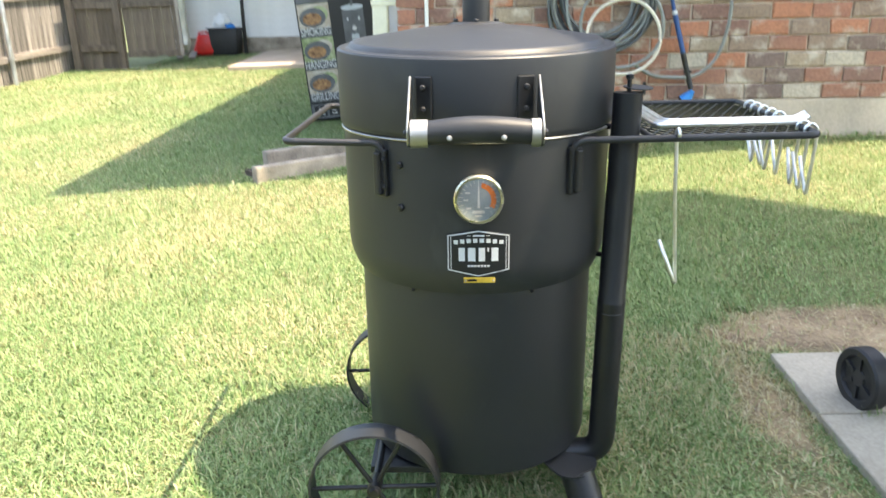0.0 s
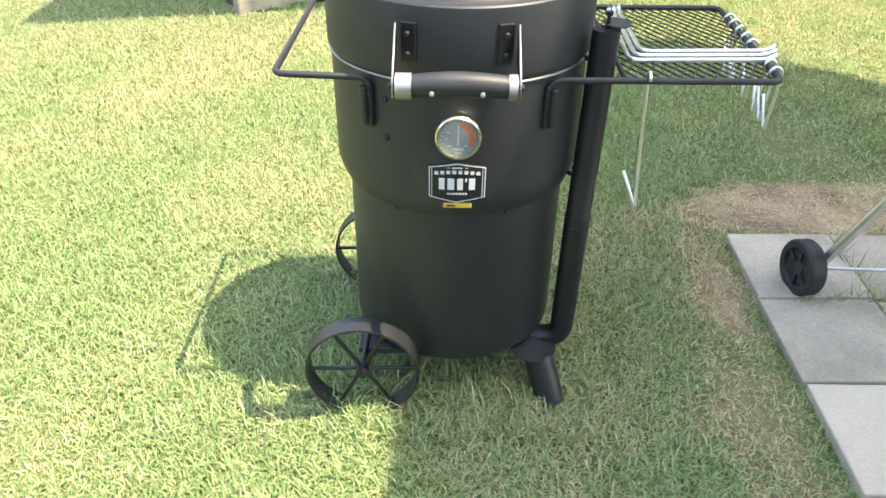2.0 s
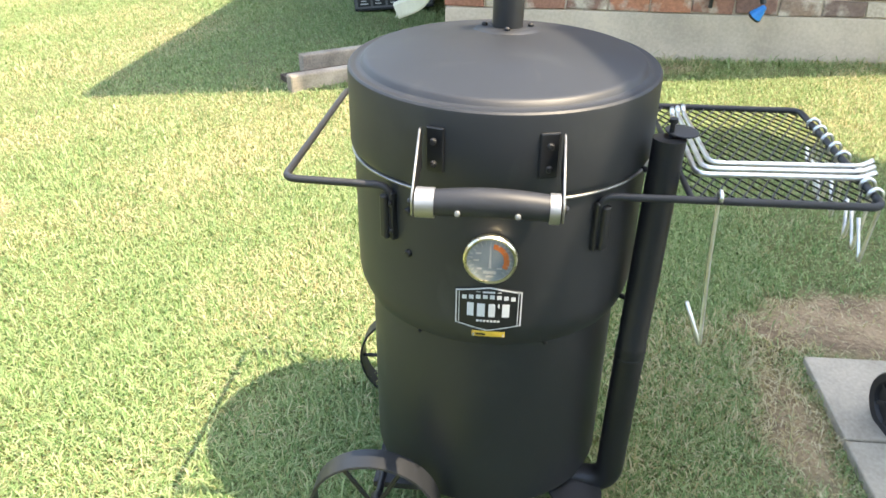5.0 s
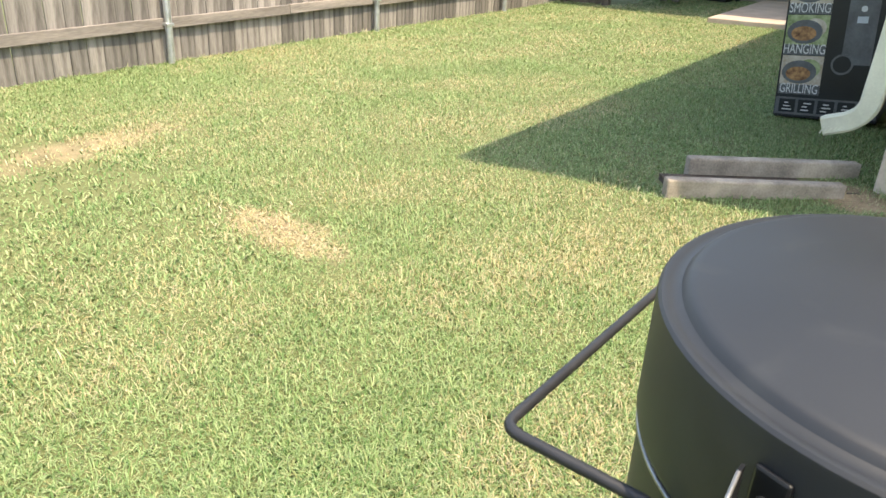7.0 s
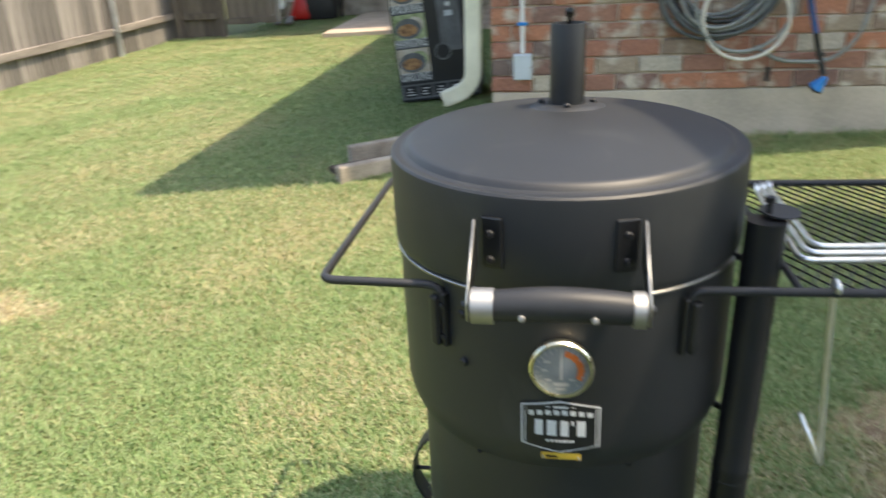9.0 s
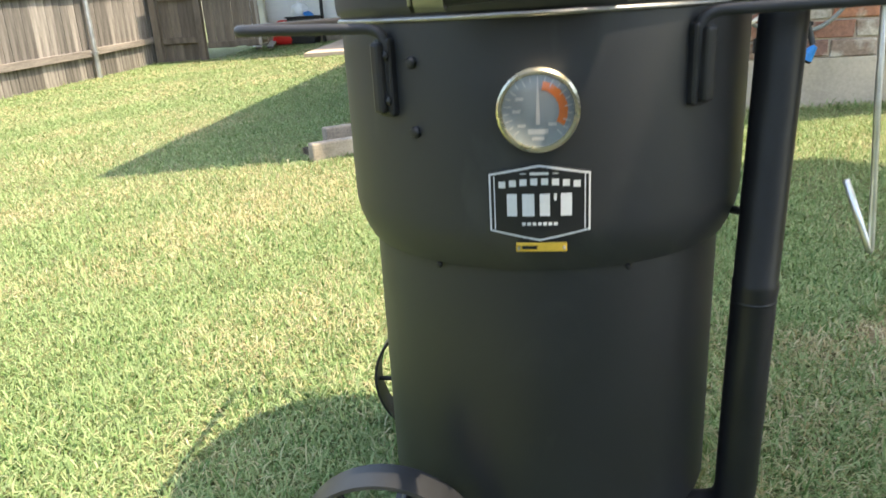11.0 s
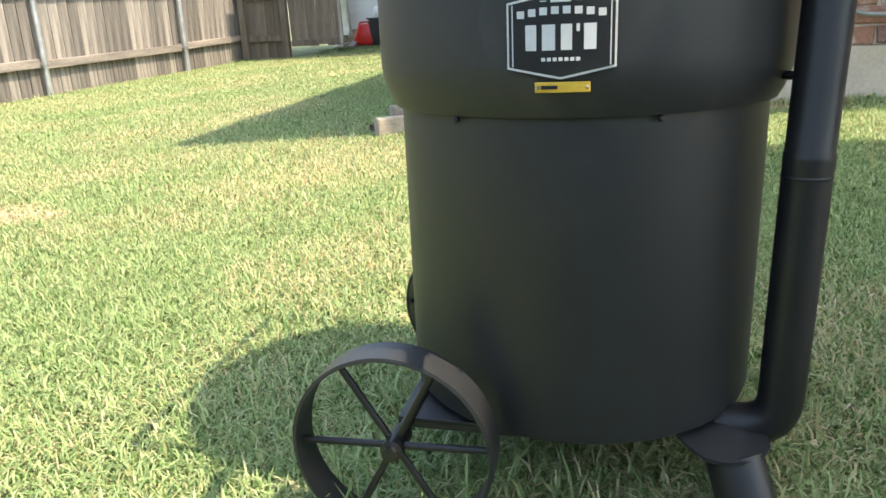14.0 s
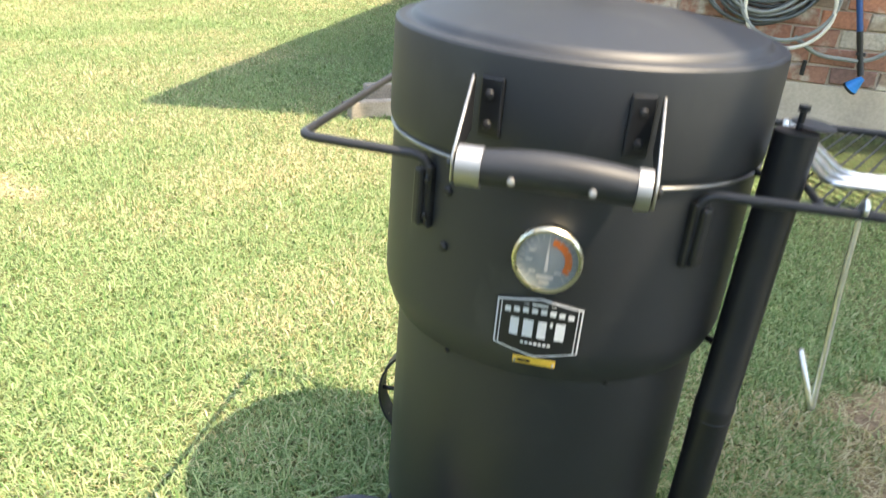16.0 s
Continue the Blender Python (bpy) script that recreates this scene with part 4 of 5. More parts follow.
def badge_plate(outline, depth, lift, mat, name, parent, label=""):
    bm = bmesh.new()
    # sliced in columns so that it follows the drum
    n = 14
    xs = [outline[0][0] + (outline[2][0] - outline[0][0]) * k / n for k in range(n + 1)]

    def zb(x):
        f = abs(x) / outline[2][0]
        return outline[1][1] + (outline[2][1] - outline[1][1]) * f, outline[4][1] + (outline[3][1] - outline[4][1]) * f
    F, B = [], []
    for x in xs:
        z0, z1 = zb(x)
        F.append([bm.verts.new((x, -lift - depth, z)) for z in (z0, z1)])
        B.append([bm.verts.new((x, -lift, z)) for z in (z0, z1)])
    for k in range(n):
        bm.faces.new((F[k][0], F[k + 1][0], F[k + 1][1], F[k][1]))
        bm.faces.new((B[k][0], B[k + 1][0], F[k + 1][0], F[k][0]))
        bm.faces.new((F[k][1], F[k + 1][1], B[k + 1][1], B[k][1]))
    for k in (0, n):
        bm.faces.new((F[k][0], F[k][1], B[k][1], B[k][0]))
    bmesh.ops.recalc_face_normals(bm, faces=bm.faces[:])
    return part(name, wrap(bm, R_UP), mat, parent, label)


bd = badge_plate(OUT, 0.002, 0.0, M_BADGE, "badge", sm, "black shield badge with white border and bars")
badge_plate(inset(0.0012), 0.0006, 0.002, M_WHITE, "border", bd)
badge_plate(inset(0.0034), 0.0006, 0.0026, M_BADGE, "field", bd)


def bars(rows, lift=0.0032):
    bm = bmesh.new()
    for x, z, w, hh in rows:
        bm_box(x - w / 2, x + w / 2, -lift - 0.0005, -lift, z - hh / 2, z + hh / 2, bm=bm)
    return wrap(bm, R_UP)


for x in (-0.0468, 0.0468):
    part("rule", bars([(x, 0.570, 0.0011, 0.058)]), M_WHITE, bd)
part("small_bars", bars([(-0.0165, 0.6015, 0.006, 0.0009), (0.0165, 0.6015, 0.006, 0.0009), (0.0, 0.6015, 0.019, 0.0028)]), M_WHITE, bd)
for k in range(8):
    part("arched_bar", bars([(-0.0385 + 0.011 * k, 0.5885 + 0.0045 * math.cos((k - 3.5) / 3.5 * 1.3), 0.0072, 0.0070)]), M_WHITE, bd)
for row in ((-0.0285, 0.568, 0.0105, 0.024), (-0.0115, 0.568, 0.0125, 0.024), (0.0055, 0.568, 0.0105, 0.024), (0.0163, 0.5765, 0.003, 0.007), (0.0275, 0.568, 0.0115, 0.024)):
    part("main_bar", bars([row]), M_WHITE, bd)
part("foot_bars", bars([(-0.0165 + 0.0055 * k, 0.5475, 0.0038, 0.0034) for k in range(7)]), M_WHITE, bd)
pl = part("serial_plate", wrap(bm_box(-0.0255, 0.0285, -0.0018, 0.0, 0.5155, 0.5258, 0.0008), R_UP), M_YELLOW, sm, "small yellow plate under the badge")
part("plate_bars", wrap(bm_box(-0.019, -0.003, -0.0022, -0.0018, 0.519, 0.5225), R_UP), M_BADGE, pl)
for x in (-0.0225, 0.0255):
    bolt_head(pl, pose(x, -0.2572, 0.5207, 90), 0.0018, M_STEEL)

# loose bolts on the drum
for ang, z, r in ((-31.2, 0.716, R_UP), (-31.2, 0.642, R_UP), (-29.5, 0.4845, 0.2370), (24, 0.4845, 0.2370)):
    a = radians(ang)
    bolt_head(sm, pose(r * math.sin(a), -r * math.cos(a), z, 90, 0, ang), 0.0065 if z > 0.6 else 0.0038)

# side rods with their brackets
def rod_bracket(ang, parent):
    a = radians(ang)
    m = pose(R_UP * math.sin(a), -R_UP * math.cos(a), 0.700, 0, 0, ang)
    b = part("bracket", bm_box(-0.013, 0.013, -0.010, 0.004, -0.042, 0.042, 0.004), M_BLACK, parent, "black rod bracket", at=m)
    part("bracket_cheek", bm_box(-0.0075, 0.0075, -0.020, -0.008, -0.038, 0.038, 0.004), M_BLACK, b)
    for z in (-0.024, 0.024):
        part("bolt", bm_lathe([(0.005, 0), (0.005, 0.003), (0, 0.005)], 10), M_BLACK, b, at=pose(0.010, -0.010, z, 90))
    return b


rl = part("side_rail", bm_tube(rounded([(-0.163, -0.204, 0.672), (-0.163, -0.205, 0.752), (-0.331, -0.207, 0.757), (-0.338, 0.285, 0.757), (-0.163, 0.275, 0.752), (-0.163, 0.204, 0.672)], 0.022), 0.0062, 12), M_GRIP, sm, "bent steel push rail", sm=40)
rod_bracket(-39.5, rl)
rod_bracket(-140.5, rl)
rr = part("shelf_rail", bm_tube(rounded([(0.163, -0.204, 0.672), (0.163, -0.205, 0.752), (0.572, -0.207, 0.757), (0.597, 0.262, 0.757), (0.163, 0.268, 0.752), (0.163, 0.204, 0.672)], 0.022), 0.0062, 12), M_GRIP, sm, "bent steel shelf rail", sm=40)
rod_bracket(39.5, rr)
rod_bracket(140.5, rr)
part("brace", bm_tube([(0.300, 0.262, 0.752), (0.298, -0.203, 0.752)], 0.005, 10), M_GRIP, rr, sm=40)
# expanded-metal shelf: rows of zigzag strands
bm = bmesh.new()
cell_w, cell_l = 0.0208, 0.042
for c in range(28):
    xc = 0.302 + cell_w / 2 * c
    for r in range(22):
        y0, y1 = -0.200 + cell_l / 2 * r, -0.200 + cell_l / 2 * (r + 1)
        if xc > 0.572 + (y0 + 0.2) * 0.05:
            continue
        u = cell_w / 4 if (c + r) % 2 else -cell_w / 4
        A, B = Vector((xc - u, y0, 0.753)), Vector((xc + u, y1, 0.753))
        d = (B - A).normalized()
        nrm = Vector((-d.y, d.x, 0)) * 0.0013
        t = [bm.verts.new(q + nrm * a + Vector((0, 0, w))) for q in (A, B) for a, w in ((-1, 0), (1, 0.0012), (0, -0.0022))]
        for k, l in ((0, 1), (1, 2), (2, 0)):
            bm.faces.new((t[k], t[l], t[3 + l], t[3 + k]))
bmesh.ops.recalc_face_normals(bm, faces=bm.faces[:])
part("mesh_shelf", bm, M_GRIP, rr, "expanded-metal mesh shelf")

# air intake pipe
ip = part("intake_pipe", bm_tube([(0.2655, -0.131, 0.823), (0.2575, -0.131, 0.436), (0.2575, -0.131, 0.434), (0.2575, -0.131, 0.428), (0.257, -0.131, 0.415)] + rounded([(0.257, -0.131, 0.41), (0.253, -0.131, 0.098), (0.17, -0.112, 0.085)], 0.085, 8), [0.0258, 0.0258, 0.0268, 0.0272, 0.0264] + [0.0264] * 11, 28), M_BLACK, sm, "vertical air intake pipe with a bend at the foot", sm=40)
part("joint_ring", bm_lathe([(0.0258, 0.4090), (0.0270, 0.4105), (0.0270, 0.4130), (0.0258, 0.4145)], 28), M_BLACK, ip, "rolled joint bead", at=pose(0.257, -0.131, -0.003), sm=40)
part("pipe_mouth", bm_lathe([(0.0, 0.8235), (0.0235, 0.8235)], 28), M_BLACK, ip, at=pose(0.2655, -0.131, 0))
part("damper_plate", bm_lathe([(0, 0.0), (0.026, 0.0), (0.026, 0.002), (0, 0.002)], 28), M_GRIP, ip, "swivelled damper plate", at=pose(0.2855, -0.116, 0.829, 4, 3, 0))
part("damper_pin", bm_lathe([(0.004, -0.006), (0.004, 0.016), (0.007, 0.017), (0.007, 0.024), (0, 0.026)], 12), M_BLACK, ip, at=pose(0.2685, -0.124, 0.829), sm=40)
for z, x in ((0.76, 0.262), (0.515, 0.258)):
    part("standoff", bm_tube([(0.228, -0.098, z), (x - 0.01, -0.115, z)], 0.005, 10), M_BLACK, ip)

# leg
leg = part("leg", bm_tube([(0.1975, -0.185, 0.083), (0.228, -0.232, -0.010)], 0.0335, 24), M_BLACK, sm, "splayed black tube leg", sm=40)
bm = bm_lathe([(0, 0.0), (0.042, 0.0), (0.044, 0.002), (0.044, 0.006), (0, 0.006)], 36)
for vtx in bm.verts:
    vtx.co.x *= 1.16
    vtx.co.y *= 1.75 if vtx.co.y > 0 else 0.88
part("leg_plate", bm, M_DRUM, leg, "rounded leg plate under the drum", at=pose(0.193, -0.178, 0.092, 3, 1, 43))
part("foot_cap", bm_tube([(0.2275, -0.231, -0.006), (0.230, -0.235, -0.014)], 0.0348, 20), M_RUBBER, leg)

# wheels on one axle
WXc, WZ, WR = -0.199, 0.098, 0.125
part("axle", bm_tube([(WXc, -0.274, WZ), (WXc, 0.255, WZ)], 0.0075, 14), M_BLACK, sm, "wheel axle", sm=40)


def wheel(yc):
    w = part("wheel", bm_lathe([(WR - 0.004, -0.024), (WR, -0.023), (WR, 0.023), (WR - 0.004, 0.024), (WR - 0.005, 0.0235), (WR - 0.005, -0.0235), (WR - 0.004, -0.024)], 72), M_DRUM, sm, "flat steel wheel rim with six spokes", at=pose(WXc, yc, WZ, 90), sm=30)
    part("hub", bm_lathe([(0.0, -0.030), (0.011, -0.030), (0.014, -0.026), (0.014, 0.018), (0.009, 0.020), (0.009, 0.027), (0, 0.028)], 20), M_BLACK, w, sm=40)
    first = None
    for k in range(6):
        a = radians(2 + 60 * k)
        p, q = Vector((0.012 * math.cos(a), 0.012 * math.sin(a), 0.002)), Vector(((WR - 0.004) * math.cos(a), (WR - 0.004) * math.sin(a), 0.002))
        part("spoke", bm_tube([p, q], 0.0046, 10), M_BLACK, w, sm=40)
    return w


wheel(-0.252)
wheel(0.232)
# carrier plate between drum and axle
bm = bm_box(-0.215, -0.06, -0.190, 0.196, 0.0945, 0.0990, 0.001)
bm_box(-0.215, -0.06, -0.190, -0.186, 0.085, 0.0942, bm=bm)
bm_box(-0.215, -0.06, 0.191, 0.196, 0.085, 0.0942, bm=bm)
part("axle_carrier", bm, M_DRUM, sm, "folded steel axle carrier plate")

# ---------------- hanging hooks and bars (loose) ----------------
def hook_path(kind):
    if kind == "long":
        return [(0, -0.008, 0.004), (0, -0.009, 0.012), (0, 0, 0.018), (0, 0.009, 0.012), (0.002, 0.008, -0.02), (0.004, 0.002, -0.10), (0.016, 0, -0.262), (-0.018, 0, -0.178)]
    return [(-0.010, 0, -0.004), (-0.010, 0, 0.010), (0.0, 0, 0.017), (0.011, 0, 0.010), (0.012, 0, -0.02), (0.006, 0, -0.112), (-0.001, 0.026, -0.045)]


hk = part("meat_hook", bm_tube(rounded(hook_path("long"), 0.010, 4), 0.0035, 8), M_CHROME, sm=True, at=pose(0.336, -0.2065, 0.753))
hk.parent = None
tagged(hk, "long bright steel meat hook hanging from the shelf rail", "hook", group="meat hooks")
HP = bm_tube(rounded(hook_path("short"), 0.010, 4), 0.0031, 8)
hs = part("meat_hook", HP, M_CHROME, sm=True, at=pose(0.5745, -0.165, 0.7535))
tagged(hs, "bright steel meat hook hung over the shelf rail's end", "hook", group="meat hooks")
for k, y in enumerate((-0.125, -0.085, -0.005, 0.04, 0.085, 0.13, 0.17)):
    copy_thing(hs, pose(0.5765 + (y + 0.165) * 0.054, y, 0.7535, 3 * math.sin(7 * k), 4 * math.sin(3 * k), 16 * math.sin(5 * k)))
for k in range(3):
    o = 0.026 * k
    hb = part("hanger_bar", bm_tube(rounded([(0.3560 - 0.0125 * k, 0.212 - 0.010 * k, 0.773), (0.3545 - 0.0125 * k, 0.196 - 0.010 * k, 0.7645), (0.3490 - 0.0160 * k, -0.073 - o, 0.7635), (0.592 - 0.008 * k, -0.060 - o, 0.7645), (0.610 - 0.008 * k, -0.058 - o, 0.7745)], 0.022), 0.0046, 10), M_CHROME, sm=True)
    tagged(hb, "bent bright steel hanger bar lying on the mesh shelf", "hanger bar", group="hanger bars")

# ---------------- kettle grill on the paving ----------------
KX, KY = 1.190, -0.005
kz = float(gz(KX, KY)) + 0.004
LEAN = pose(0.012, -0.005, 0.689, 4.2, 2.2) @ Matrix.Translation((0, 0, -0.70))  # the pot sits askew on its legs
kg = thing("kettle_grill", pose(KX, KY, kz), "glossy black enamelled kettle grill with aluminium legs on the paving", "grill")
bowl = part("bowl", bm_lathe([(0.0, 0.41), (0.06, 0.413), (0.13, 0.435), (0.19, 0.475), (0.24, 0.53), (0.270, 0.59), (0.283, 0.655), (0.286, 0.69), (0.292, 0.695), (0.292, 0.707), (0.280, 0.707), (0.276, 0.655), (0.2, 0.505), (0, 0.435)], 96), M_ENAMEL, kg, "black enamel bowl", sm=35, at=LEAN)
klid = part("lid", bm_lathe([(0.288, 0.694), (0.2945, 0.6925), (0.2990, 0.6965), (0.3005, 0.7045), (0.2995, 0.7125), (0.2950, 0.7180), (0.2890, 0.7215), (0.286, 0.755), (0.272, 0.817), (0.240, 0.88), (0.190, 0.93), (0.12, 0.963), (0.05, 0.977), (0, 0.979)], 96), M_ENAMEL, kg, "domed black enamel lid with a rolled rim", sm=60, at=LEAN)
part("lid_handle", bm_tube(rounded([(-0.06, 0, 0.967), (-0.06, 0, 1.015), (0.06, 0, 1.015), (0.06, 0, 0.967)], 0.02), 0.010, 12), M_RUBBER, klid, sm=40)
ap = part("ash_catcher", bm_lathe([(0.0, 0.222), (0.090, 0.222), (0.100, 0.229), (0.113, 0.310), (0.116, 0.362), (0.121, 0.367), (0.121, 0.428), (0.116, 0.432)], 72), M_ASHPAN, kg, "dull aluminium ash catcher with a row of round vents", sm=35, at=LEAN @ Matrix.Translation((-0.018, -0.022, 0.018)) @ Matrix.Diagonal((0.9, 0.9, 1, 1)))
# solid black discs paint the dark inside of the vents
for k in range(26):
    a = 2 * math.pi * k / 26
    part("vent_shade_disc", bm_lathe([(0.0095, 0), (0.0095, 0.0012), (0, 0.0012)], 12), M_BLACK, ap, at=pose(0.1208 * math.sin(a), -0.1208 * math.cos(a), 0.402, 90, 0, math.degrees(a)))
part("dark_band", bm_lathe([(0.1205, 0.3725), (0.1222, 0.374), (0.1222, 0.380), (0.1205, 0.3815)], 72), M_BLACK, ap)
for a in (-68, -38, -8):
    part("print_bar", wrap(bm_box(-0.028, 0.028, -0.0012, 0.001, 0.348, 0.352), 0.1158), M_BLACK, ap, at=pose(0, 0, 0, 0, 0, a))
part("bail", bm_tube(rounded([(-0.020, -0.122, 0.345), (-0.022, -0.124, 0.275), (0.022, -0.124, 0.275), (0.020, -0.122, 0.345), (0.006, -0.123, 0.357), (-0.006, -0.123, 0.357), (-0.020, -0.122, 0.345)], 0.012), 0.003, 8), M_CHROME, ap, "wire bail handle", sm=True, at=pose(0, 0, 0, 0, 0, -40))
kw = [(-0.252, 0.170), (0.263, 0.155)]
feet = [(-0.225, 0.160, 0.075), (0.252, 0.150, 0.075), (-0.030, -0.298, 0.0)]
for fx, fy, fz in feet:
    top = Vector((fx, fy, 0)).normalized() * (0.120 if fz else 0.150)
    p = part("leg", bm_tube([(top.x, top.y, 0.462), (fx, fy, fz)], 0.0125, 18), M_ALU, kg, "aluminium tube leg", sm=40)
    part("leg_socket", bm_tube([(top.x * 0.98, top.y * 0.98, 0.476), (top.x * 1.04, top.y * 1.04, 0.438)], 0.018, 14), M_RUBBER, p, sm=40)
    if not fz:
        part("foot_plug", bm_tube([(fx, fy, 0.003), (fx, fy, 0.016)], 0.0132, 14), M_ALU, p)
for s, (wx, wy) in zip((-1, 1), kw):
    w = part("wheel", bm_lathe([(0.0, -0.016), (0.020, -0.016), (0.022, -0.012), (0.052, -0.012), (0.056, -0.021), (0.072, -0.023), (0.0765, -0.017), (0.0765, 0.017), (0.072, 0.023), (0.056, 0.021), (0.052, 0.012), (0.022, 0.012), (0.020, 0.018), (0, 0.018)], 48), M_RUBBER, kg, "black plastic wheel", at=pose(wx, wy, 0.0765, 0, 90, 8), sm=35)
    part("hub_cap", bm_lathe([(0.010, 0.018), (0.010, 0.024), (0, 0.026)], 14), M_GREYP, w, sm=40)
    for k in range(6):
        part("rib", bm_box(0.020, 0.056, -0.005, 0.005, -0.018, 0.018), M_RUBBER, w, at=pose(0, 0, 0, 0, 0, 60 * k))
part("axle", bm_tube([(-0.252, 0.168, 0.0765), (0.263, 0.155, 0.0765)], 0.0045, 10), M_GALV, kg)
for x in (-0.020, 0.045):
    part("hanging_wire", bm_tube(rounded([(x, 0.160, 0.082), (x + 0.004, 0.150, 0.060), (x + 0.012, 0.060, 0.012), (x + 0.030, 0.035, 0.010)], 0.02), 0.0019, 8), M_GALV, kg, "bent thin wire on the axle", sm=True)

# ---------------- fence ----------------
FX = -5.94
fence = thing("fence_left", pose(0, 0, 0), "weathered grey-brown board fence with steel pipe posts", "fence", kind="structure")
rnd = random.Random(5)
masters = []
for k in range(6):
    w = 0.134 + 0.002 * k
    bm = bm_box(-0.008, 0.008, 0, w, -0.06, 1.78)
    for vtx in bm.verts:
        if vtx.co.z > 1:
            vtx.co.z += rnd.uniform(-0.02, 0.02)
            vtx.co.y += rnd.uniform(-0.004, 0.004)
    me = bpy.data.meshes.new("board")
    bm.to_mesh(me)
    bm.free()
    me.materials.append(M_FENCE)
    masters.append((me, w))
y = -6.0
while y < 9.95:
    me, w = masters[rnd.randrange(6)]
    share("board", me, fence, pose(FX - 0.03 + rnd.uniform(-.004, .004), y, gz(FX, y) + rnd.uniform(-.01, .02), rnd.uniform(-.5, .5), 0, rnd.uniform(-1, 1)))
    y += w + rnd.uniform(0.002, 0.010)
rail_y = [-6.0, -2.2, 0.4, 3.0, 4.4, 5.63, 8.23, 9.9]
for z in (0.325, 1.07, 1.62):
    for a, b in zip(rail_y, rail_y[1:]):
        ln = b - a
        bm = bm_box(-0.019, 0.019, 0, ln - 0.004, -0.045, 0.045, 0.004)
        sl = math.degrees(math.atan2(gz(FX, b) - gz(FX, a), ln))
        part("rail", bm, M_RAIL, fence, at=pose(FX + 0.001, a, gz(FX, a) + z + rnd.uniform(-.012, .012), sl))
for y in (-4.85, -2.22, 0.40, 3.0, 5.63, 8.23):
    po = part("post", bm_tube([(FX + 0.055, y, gz(FX, y) - 0.1), (FX + 0.055, y, 1.95)], 0.030, 18), M_GALV, fence, "galvanised pipe post", sm=40)
    for z in (0.325, 1.07):
        part("post_clamp", bm_box(FX + 0.018, FX + 0.09, y - 0.036, y + 0.036, gz(FX, y) + z - 0.012, gz(FX, y) + z + 0.012, 0.003), M_GALV, po)

# unseen fence, added to keep low sky light off the drum's front
ff = thing("fence_front", pose(0, 0, 0), "unseen weathered board fence, added behind to cut low sky light on the drum", "fence", kind="structure")
x = -5.9
while x < 7.0:
    me, w = masters[rnd.randrange(6)]
    share("board", me, ff, pose(x, -4.3, gz(x, -4.3) + rnd.uniform(-.01, .02), 0, 0, 90 + rnd.uniform(-1, 1)))
    x += w + rnd.uniform(0.002, 0.008)
for z in (0.325, 1.07, 1.62):
    part("rail", bm_box(-5.9, 7.0, -4.272, -4.236, z - 0.12, z - 0.03, 0.004), M_RAIL, ff)

gf = thing("fence_back", pose(0, 0, 0), "short dark weathered fence panel beside the gate", "fence", kind="structure")
GY = 9.9


def boards(parent, x0, x1, y, z0, z1, mat, gap=0.006):
    x = x0
    bm = bm_box(0, 0.138, -0.008, 0.008, 0, 1)
    me = bpy.data.meshes.new("board")
    bm.to_mesh(me)
    bm.free()
    me.materials.append(mat)
    while x < x1 - 0.05:
        w = min(0.138, x1 - x)
        share("board", me, parent, pose(x, y + rnd.uniform(-.004, .004), z0 + rnd.uniform(-.01, .015)) @ Matrix.Diagonal((w / 0.138, 1, z1 - z0, 1)))
        x += w + gap


boards(gf, -5.91, -5.14, GY, 0.10, 1.85, M_GATEW)
for z in (0.50, 1.12, 1.7):
    part("rail", bm_box(-5.87, -5.19, GY - 0.05, GY - 0.010, z - 0.045, z + 0.045, 0.004), M_GATEW, gf)
for x in (-5.84, -5.14):
    part("post", bm_box(x - 0.05, x + 0.05, GY - 0.11, GY - 0.012, 0.0, 1.9, 0.005), M_GATEW, gf, "squared wooden post")
gt = thing("door_1", pose(-5.08, GY, 0.0, 0, -1.2, 6), "dark weathered board gate standing slightly ajar and raised off the ground", "gate", kind="structure")
boards(gt, 0.01, 0.84, 0.0, 0.36, 1.85, M_GATEW)
for z in (0.41, 1.12, 1.72):
    part("rail", bm_box(0.01, 0.84, -0.045, -0.010, z - 0.04, z + 0.04, 0.004), M_GATEW, gt)
part("edge_board", bm_box(0.80, 0.85, -0.055, -0.046, 0.36, 1.85, 0.003), M_FENCE, gt)

# ramp boards, can, tub and slab at the back
for k, (x, a) in enumerate(((-4.62, 20), (-4.40, 14))):
    rb = part("loose_board", bm_box(-0.05, 0.05, -0.32, 0.32, 0, 0.03, 0.004), M_FENCE, at=pose(x, 10.75, gz(x, 10.75) + 0.045, 6, 0, a))
    tagged(rb, "grey loose timber board lying on the ground", "board", group="loose boards")

can = thing("gas_can", pose(-4.32, 11.15, gz(-4.32, 11.15), 0, 0, 15), "red plastic fuel can on the grass", "fuel can")
bm = bm_box(-0.20, 0.20, -0.13, 0.13, 0, 0.29, 0.075)
for vtx in bm.verts:
    if vtx.co.z > 0.2:
        vtx.co.x = vtx.co.x * 0.72 + 0.02
        vtx.co.y *= 0.8
        vtx.co.z += 0.06
part("body", bm, M_RED, can, sm=40)
part("handle", bm_tube(rounded([(-0.10, 0, 0.30), (-0.08, 0, 0.375), (0.06, 0, 0.385), (0.10, 0, 0.31)], 0.03), 0.016, 12), M_RED, can, sm=40)
part("cap", bm_lathe([(0.03, 0), (0.03, 0.04), (0.022, 0.05), (0, 0.05)], 20), M_RED, can, at=pose(0.09, 0, 0.30, 0, 25, 0), sm=40)

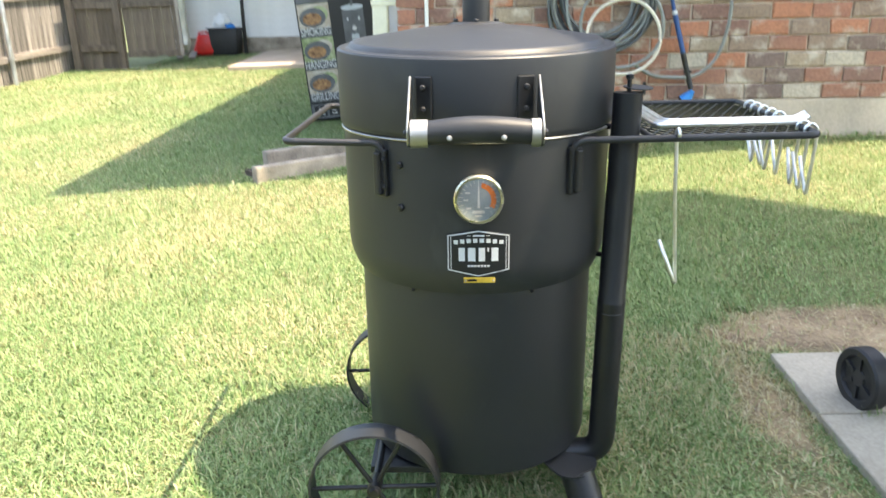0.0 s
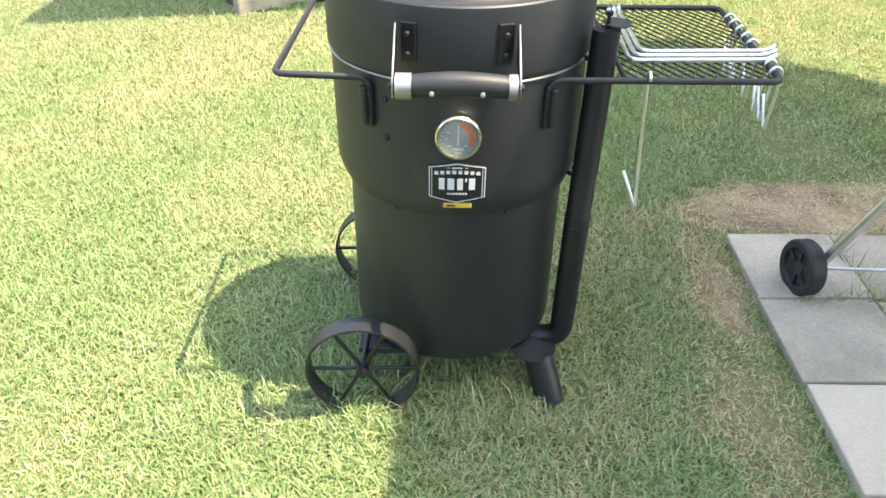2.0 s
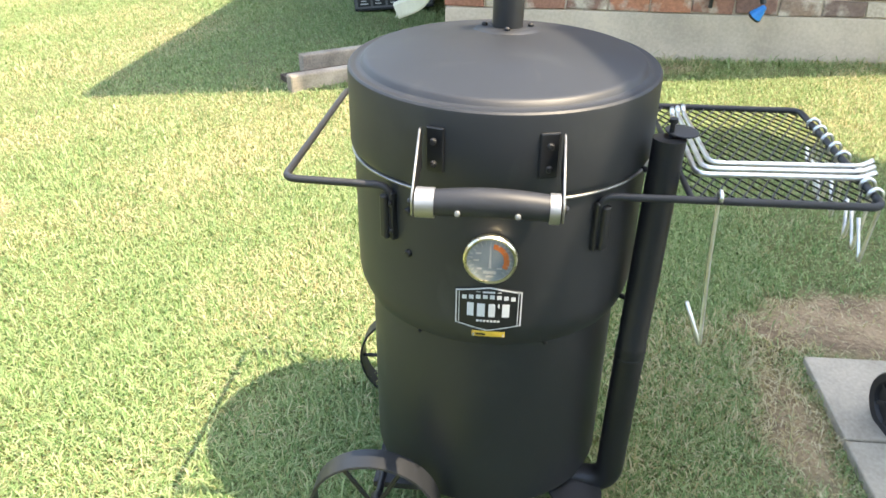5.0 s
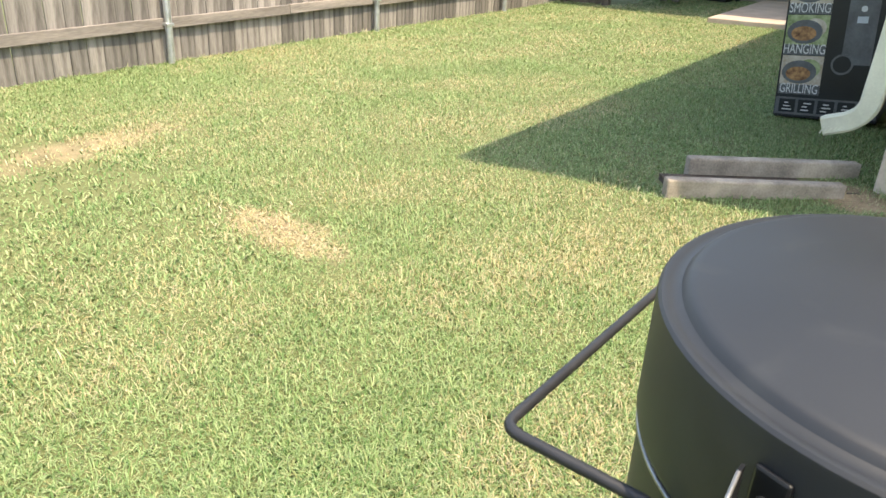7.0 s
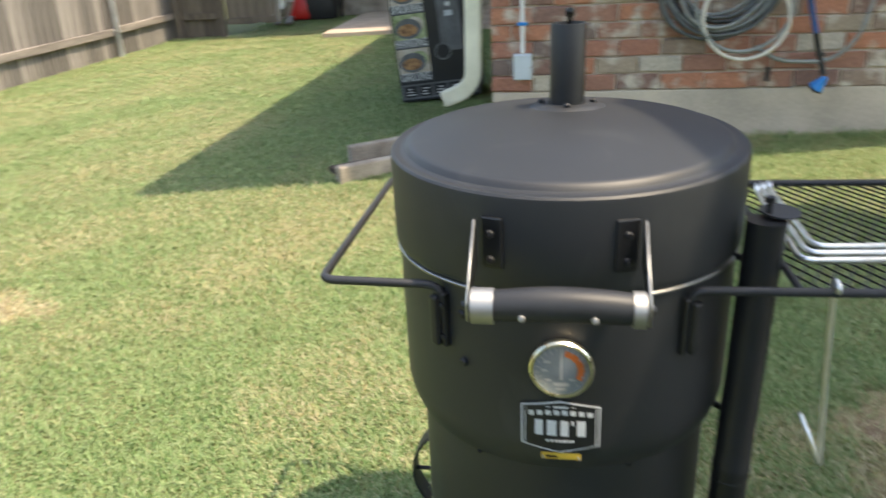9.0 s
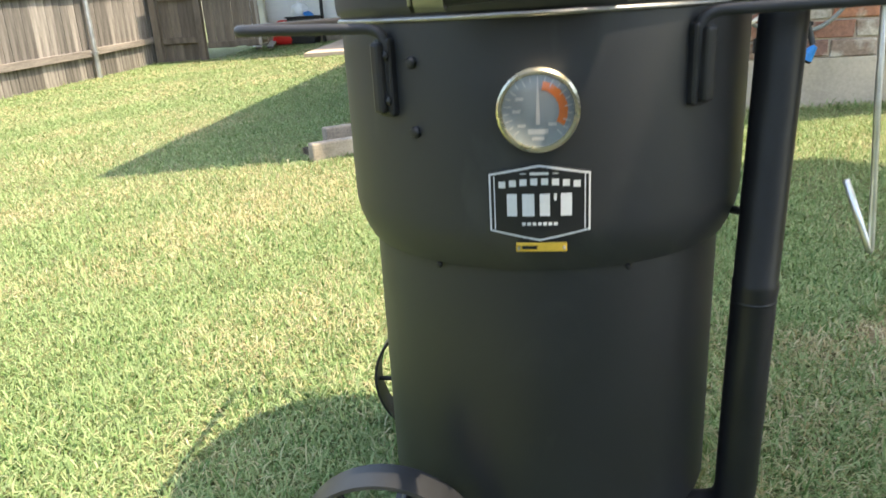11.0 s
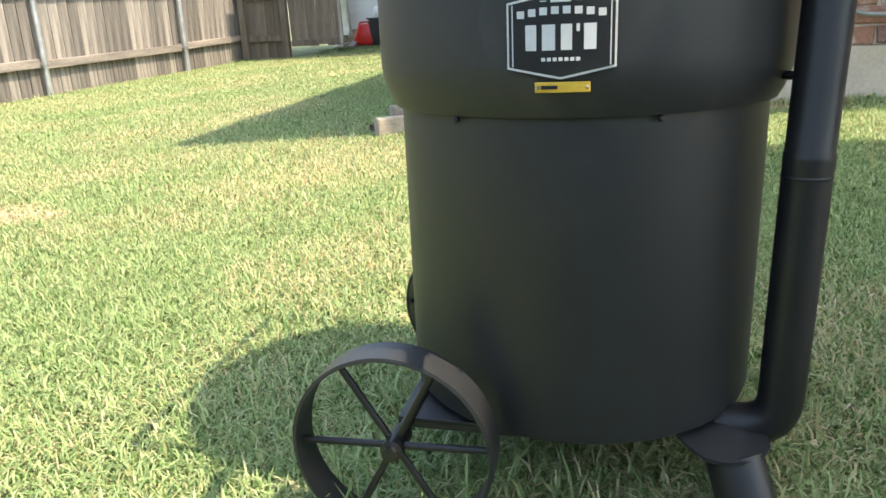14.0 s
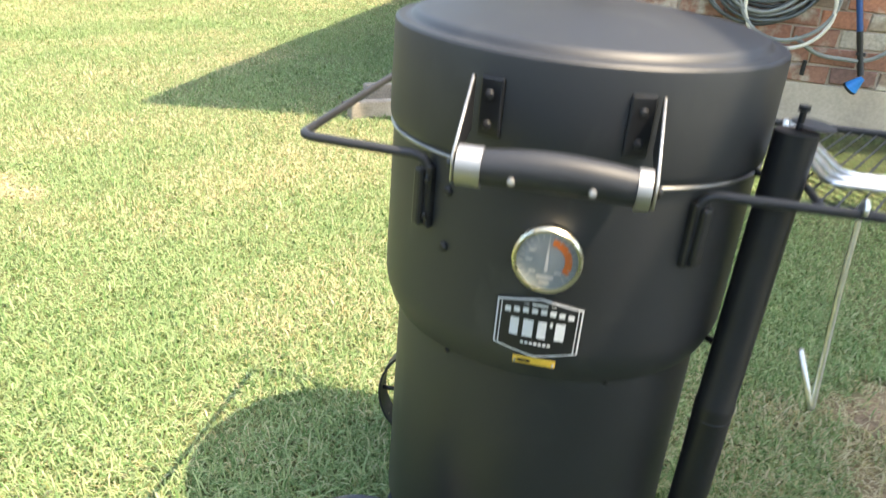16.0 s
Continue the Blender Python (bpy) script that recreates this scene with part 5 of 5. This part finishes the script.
tub = thing("storage_tub", pose(-3.98, 11.22, gz(-3.98, 11.22)), "black plastic tub heaped with a white bag", "tub")
bm = bm_box(-0.24, 0.24, -0.18, 0.18, 0, 0.42, 0.02)
for vtx in bm.verts:
    f = 0.86 + 0.14 * vtx.co.z / 0.42
    vtx.co.x *= f
    vtx.co.y *= f
part("bin", bm, M_RUBBER, tub, sm=40)
part("rim", bm_tube(rounded([(-0.25, -0.19, 0.42), (0.25, -0.19, 0.42), (0.25, 0.19, 0.42), (-0.25, 0.19, 0.42), (-0.25, -0.19, 0.42)], 0.03), 0.013, 8), M_RUBBER, tub, sm=True)
bag = bmesh.new()
bmesh.ops.create_icosphere(bag, subdivisions=3, radius=0.14)
for vtx in bag.verts:
    n3 = noise.noise(vtx.co * 14)
    vtx.co = vtx.co * (1 + 0.35 * n3)
    vtx.co.z *= 0.9
bagob = part("plastic_bag", bag, M_BAG, sm=True, at=pose(-4.02, 11.2, gz(-4, 11.2) + 0.53))
tagged(bagob, "crumpled white plastic bag on the black tub", "plastic bag")
lidb = part("blue_lid", bm_lathe([(0, 0.02), (0.07, 0.015), (0.09, 0), (0.085, -0.01), (0, -0.01)], 24), M_BLUE, at=pose(-3.87, 11.15, gz(-3.9, 11.2) + 0.46, 20, 25, 0), sm=40)
tagged(lidb, "blue round plastic lid in the black tub", "lid")
pole = part("black_pole", bm_tube([(-3.72, 11.42, 0.2), (-3.72, 11.42, 2.52)], 0.03, 14), M_BLACK, sm=40)
tagged(pole, "slim black pole before the white siding", "pole")
sl = part("slab", bm_box(0, 2.75, 0, 2.4, -0.06, 0.055, 0.012), M_SLAB, at=pose(-3.35, 9.12, gz(-3.35, 9.12), 2.6, -1.15, 0))
tagged(sl, "sunlit pale concrete step slab by the rear wing", "slab", kind="structure")

# ---------------- bricks ----------------
brick_len, course, joint = 0.245, 0.098, 0.012
bmeshes = []
rb = random.Random(9)
for k in range(8):
    bm = bm_box(0, brick_len - joint, 0.002, 0.014, 0, course - joint)
    for vtx in bm.verts:
        vtx.co += Vector((rb.uniform(-.007, .007), rb.uniform(-.004, .001) if vtx.co.y < 0.005 else 0, rb.uniform(-.006, .006)))
    es = [e for e in bm.edges if all(v.co.y < 0.005 for v in e.verts)]
    bmesh.ops.bevel(bm, geom=es, offset=0.004, segments=1, affect="EDGES")
    me = bpy.data.meshes.new("brick")
    bm.to_mesh(me)
    bm.free()
    me.materials.append(M_BRICK)
    bmeshes.append(me)
half = bm_box(0, brick_len / 2 - joint, -0.002, 0.014, 0, course - joint, 0.003)
half_me = bpy.data.meshes.new("brick_half")
half.to_mesh(half_me)
half.free()
half_me.materials.append(M_BRICK)
rest = bmesh.new()
for r in range(24):
    z = BZ + 0.006 + course * r
    x = WX
    if r % 2:
        if r < 9:
            share("brick", half_me, wall_f, pose(x, WY, z))
        x += brick_len / 2
    while x < 6.9:
        if r < 9 and x < 2.4:
            share("brick", bmeshes[rb.randrange(8)], wall_f, pose(x, WY + rb.uniform(-.003, .002), z + rb.uniform(-.002, .002), 0, 0, 0))
        else:
            bm_box(x, x + brick_len - joint, WY, WY + 0.014, z, z + course - joint, bm=rest)
        x += brick_len
for r in range(9):
    z = BZ + 0.006 + course * r
    for k in range(6):
        bm_box(WX - 0.001, WX + 0.013, WY + 0.02 + brick_len * k + (0 if r % 2 else brick_len / 2), WY + 0.02 + brick_len * (k + 1) - joint + (0 if r % 2 else brick_len / 2), z, z + course - joint, bm=rest)
part("brickwork", rest, M_BRICK, wall_f)["kind"] = "stuff"
